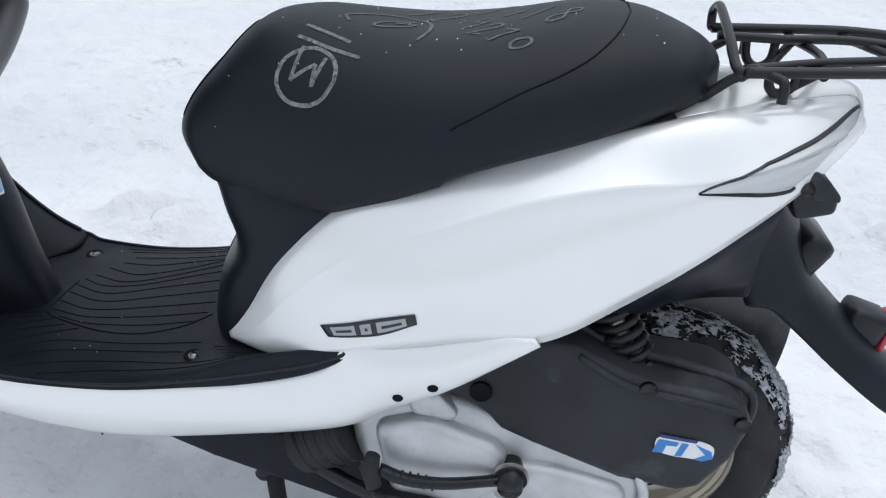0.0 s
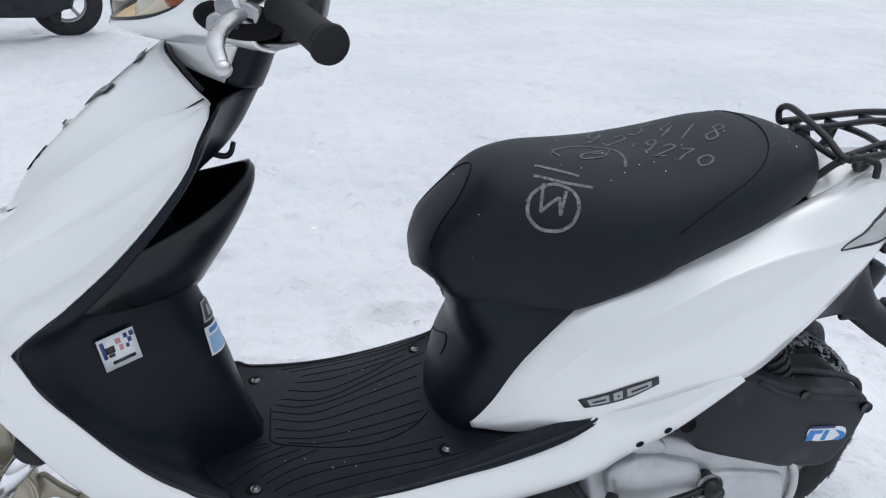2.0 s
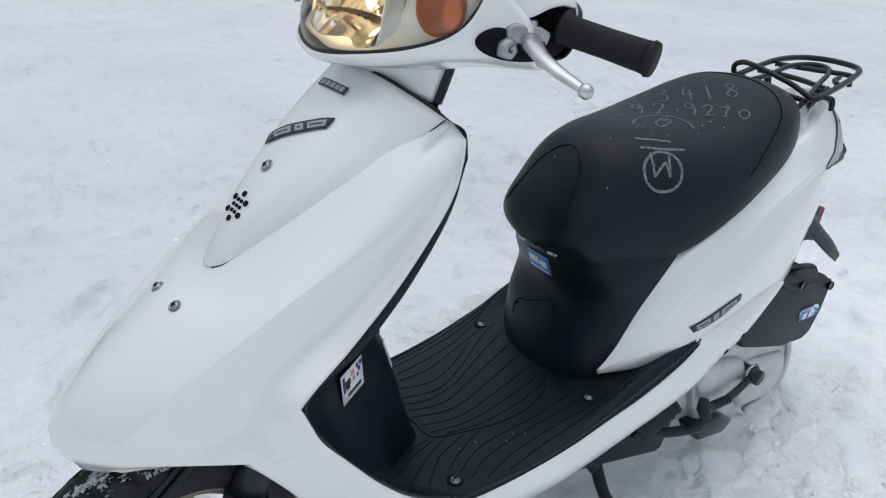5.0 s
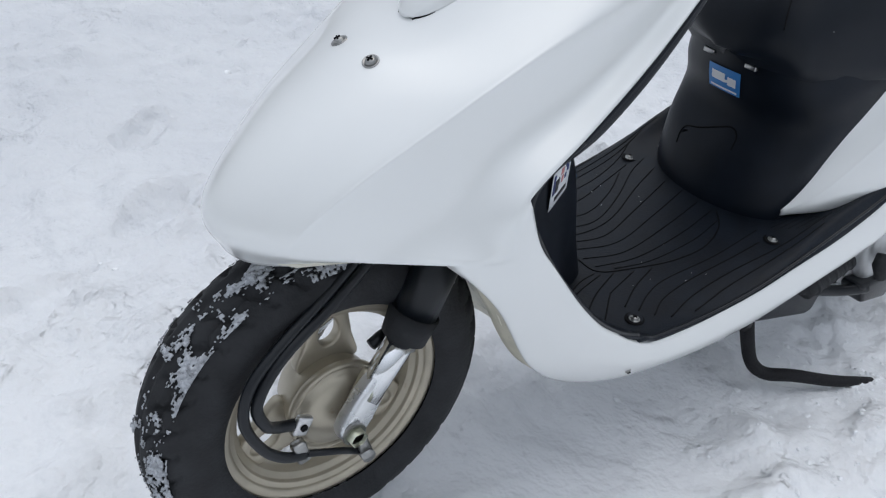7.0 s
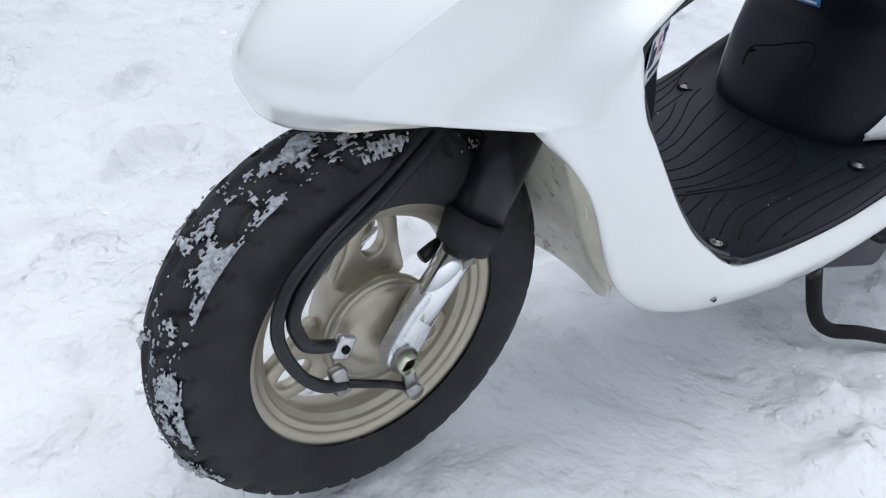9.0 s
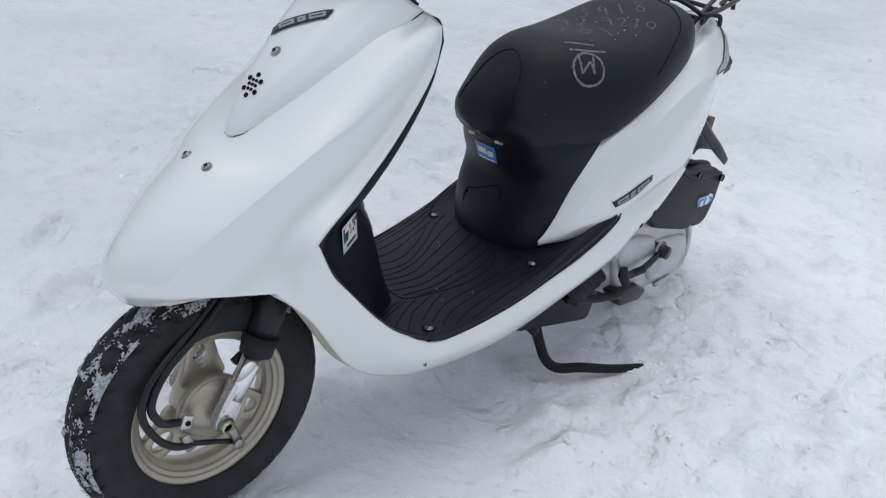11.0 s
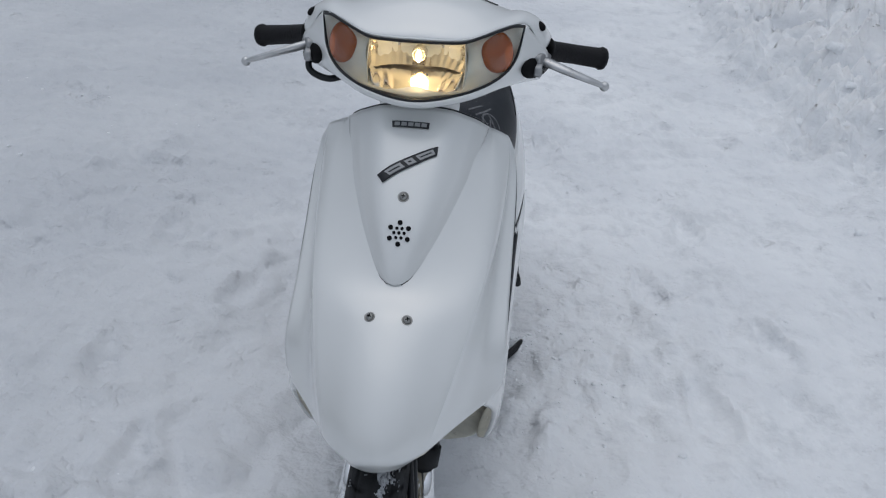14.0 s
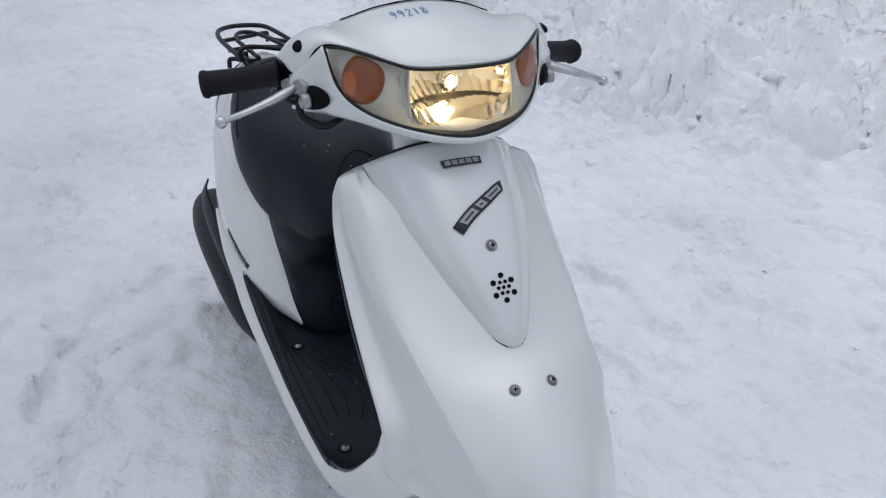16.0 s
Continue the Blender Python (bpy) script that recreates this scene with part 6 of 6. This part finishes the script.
fend_half = [
    [(.775, 0, .690), (.778, -.05, .682), (.782, -.085, .662), (.775, -.092, .630)],
    [(.824, 0, .622), (.820, -.04, .616), (.808, -.070, .598), (.780, -.078, .560)],
    [(.842, 0, .575), (.838, -.04, .570), (.826, -.066, .552), (.778, -.072, .502)],
    [(.872, 0, .522), (.868, -.04, .517), (.852, -.064, .506), (.812, -.068, .494)],
    [(.908, 0, .486), (.904, -.04, .481), (.890, -.062, .472), (.846, -.064, .468)],
    [(.958, 0, .442), (.953, -.04, .438), (.940, -.060, .428), (.914, -.062, .412)],
    [(1.020, 0, .392), (1.014, -.04, .389), (1.002, -.058, .379), (.982, -.060, .362)],
    [(1.078, 0, .342), (1.073, -.03, .340), (1.064, -.048, .334), (1.048, -.050, .320)],
]
part("rear_fender", grid_bm(Net([both(r) for r in fend_half]).grid(28, 40)), BLACK, scooter, "black plastic rear mudguard", thick=0.004)
part("plate_light", box_bm((.850, 0, .553), (.044, .090, .066), .012, pose(0, 0, 0, 0, 30, 0)), GLOSSBLACK, scooter)
part("reflector_housing", box_bm((.953, 0, .450), (.056, .052, .056), .010, pose(0, 0, 0, 0, 16, 0)), GLOSSBLACK, scooter)
part("rear_reflector", box_bm((.983, 0, .440), (.010, .048, .058), .004, pose(0, 0, 0, 0, 16, 0)), RED, scooter, "red rear reflector")
for s in (1, -1):
    net = sides[0 if s > 0 else 1][1]
    up = 1 if net.normal(.7, .75)[1] * s < 0 else -1

    def over(u, v, off, net=net, up=up):
        return net.at(u, v) + up * off * net.normal(u, v)

    upper = ((.69, .733), (.74, .633), (.76, .50), (.78, .367), (.825, .333), (.87, .317), (.925, .283), (1.0, .233))
    lower = ((.69, .735), (.72, .783), (.745, .817), (.805, .917), (.82, .883), (.855, .867), (.91, .717), (.975, .333), (1.0, .236))
    shape = []
    for k in range(37):
        v = .691 + .305 * k / 36
        top, low = np.interp(v, *zip(*upper)), np.interp(v, *zip(*lower))
        shape.append([over(top + (low - top) * i / 8, v, .0050 if 0 < i < 8 else .0022) for i in range(9)])
    tl = part("tail_lens", grid_bm(shape), SMOKE, scooter, "clear rear lamp lens")
    tl.visible_shadow = False
    part("lens_edge", tube_bm([r[0] for r in shape], [.0012, .0020, .0030, .0030, .0022], 8), BADGE, tl)
    part("lens_edge", tube_bm([r[8] for r in shape[:15]], [.0010, .0024, .0022], 8), GLOSSBLACK, tl)
    pod = [(.795, .637), (.784, .670), (.793, .684), (.803, .696), (.822, .685), (.838, .668), (.838, .648), (.815, .641)]
    bm = prism_bm(pod, -.020, .022, .006, 3)
    bmesh.ops.transform(bm, matrix=Matrix.Translation((0, -s * .097, 0)), verts=bm.verts)
    ind = part("rear_indicator", bm, GLOSSBLACK, scooter, "dark rear indicator pod")
    bm = prism_bm([(.797, .690), (.804, .6975), (.823, .6865), (.8395, .669), (.8395, .662), (.810, .661)], -.0206, .0226, .004, 2)
    bmesh.ops.transform(bm, matrix=Matrix.Translation((0, -s * .097, 0)), verts=bm.verts)
    part("indicator_lens", bm, AIRBOX, ind)
    part("body_bolt", turned_bm([(.008, -.004), (.008, .003), (.005, .004)], (.80, -s * .118, .676), 12), GLOSSBLACK, scooter)

loop = [(.704, .086, .800), (.78, .096, .803), (.87, .104, .806), (.935, .092, .806), (.970, .055, .806), (.978, 0, .805), (.962, -.040, .803), (.90, -.062, .800), (.80, -.082, .796), (.712, -.095, .792)]
rack = part("luggage_rack", tube_bm(loop, .0062, 10, 6), RACK, scooter, "black tubular steel luggage rack")
rt = .0056
part("rack_tube", tube_bm([(.712, -.095, .792), (.704, -.085, .795), (.703, -.04, .812), (.704, .03, .826), (.705, .072, .830), (.703, .092, .820), (.703, .090, .804), (.704, .086, .800)], rt, 10, 6), RACK, rack)
part("rack_tube", tube_bm([(.715, -.075, .790), (.80, -.045, .797), (.885, -.015, .800), (.922, .012, .802), (.915, .045, .803), (.86, .062, .803), (.78, .052, .800), (.705, .045, .800)], rt, 10, 6), RACK, rack)
part("rack_tube", tube_bm([(.730, .092, .792), (.720, .02, .786), (.715, -.075, .782)], rt, 10, 4), RACK, rack)
part("rack_tube", tube_bm([(.80, .098, .795), (.82, .02, .792), (.80, -.075, .790)], rt, 10, 4), RACK, rack)
for s in (1, -1):
    part("rack_stay", tube_bm([(.725, -s * .078, .790), (.705, -s * .072, .778), (.680, -s * .066, .755), (.655, -s * .062, .742)], .006, 10, 5), RACK, rack)
    part("rack_stay", tube_bm([(.745, -s * .070, .792), (.748, -s * .064, .772), (.760, -s * .058, .763), (.775, -s * .058, .772), (.778, -s * .060, .796)], rt, 10, 5), RACK, rack)
    part("rack_strut", tube_bm([(.80, -s * .07, .795), (.775, -s * .05, .768), (.765, -s * .04, .752)], rt, 10, 4), RACK, rack)
    part("rack_hook", tube_bm([(.725, -s * .080, .793), (.745, -s * .098, .790), (.752, -s * .107, .786), (.753, -s * .108, .766)], rt, 10, 4), RACK, rack)
part("rack_hook", tube_bm([(.865, .10, .800), (.90, .03, .797), (.930, -.030, .795), (.936, -.038, .790), (.936, -.039, .770)], rt, 10, 4), RACK, rack)
part("rack_hook", tube_bm([(.83, -.07, .797), (.87, -.04, .793), (.905, -.03, .792)], rt, 10, 4), RACK, rack)


# ---- another machine parked further off ----
def parked_scooter():
    root = tagged(new("parked_scooter"), "dark motor scooter parked further off in the snow", "scooter")
    m = pose(-1.50 * K, 5.25 * K, ground_z(-1.50 * K, 5.25 * K), 0, 0, 8)
    root.matrix_world = m
    c = (0, 0, .212)
    rim = part("wheel", turned_bm([(.135, -.04), (.137, -.03), (.12, -.01), (.12, .01), (.137, .03), (.135, .04), (.11, .02), (.11, -.02)], c, 40, closed=True), ALLOY, root)
    tyre("tyre", c, .22, .058, rim, 3)
    for k in range(5):
        a = 2 * math.pi * k / 5 + .3
        part("spoke", tube_bm([(0.03 * math.cos(a), 0, .212 + .03 * math.sin(a)), (.12 * math.cos(a), 0, .212 + .12 * math.sin(a))], .012, 8), ALLOY, rim)
    part("hub", turned_bm([(.03, -.06), (.045, -.04), (.045, .04), (.03, .06)], c, 24), GLOSSBLACK, rim)
    part("engine", prism_bm([(-.50, .14), (-.10, .13), (.04, .20), (.02, .30), (-.2, .36), (-.5, .34)], -.12, .10, .02), AIRBOX, root)
    part("bracket", prism_bm([(-.10, .10), (-.05, .08), (-.03, .15), (-.10, .17)], -.10, -.06, .006), GLOSSBLACK, root)
    part("fender", prism_bm([(-.25, .46), (.12, .44), (.30, .34), (.33, .36), (.2, .50), (-.2, .58)], -.06, .06, .01), BLACK, root)
    part("body", prism_bm([(-1.0, .30), (-.45, .30), (-.3, .45), (.05, .62), (.1, .75), (-.5, .78), (-1.0, .45)], -.15, .15, .04), GLOSSBLACK, root)
    part("front_wheel", turned_bm([(.12, -.03), (.215, -.03), (.22, 0), (.215, .03), (.12, .03)], (-1.2, 0, .22), 40), RUBBER, root)
    part("front_shield", prism_bm([(-1.1, .30), (-.95, .30), (-.85, .75), (-.95, .95), (-1.05, .9)], -.18, .18, .03), GLOSSBLACK, root)


parked_scooter()
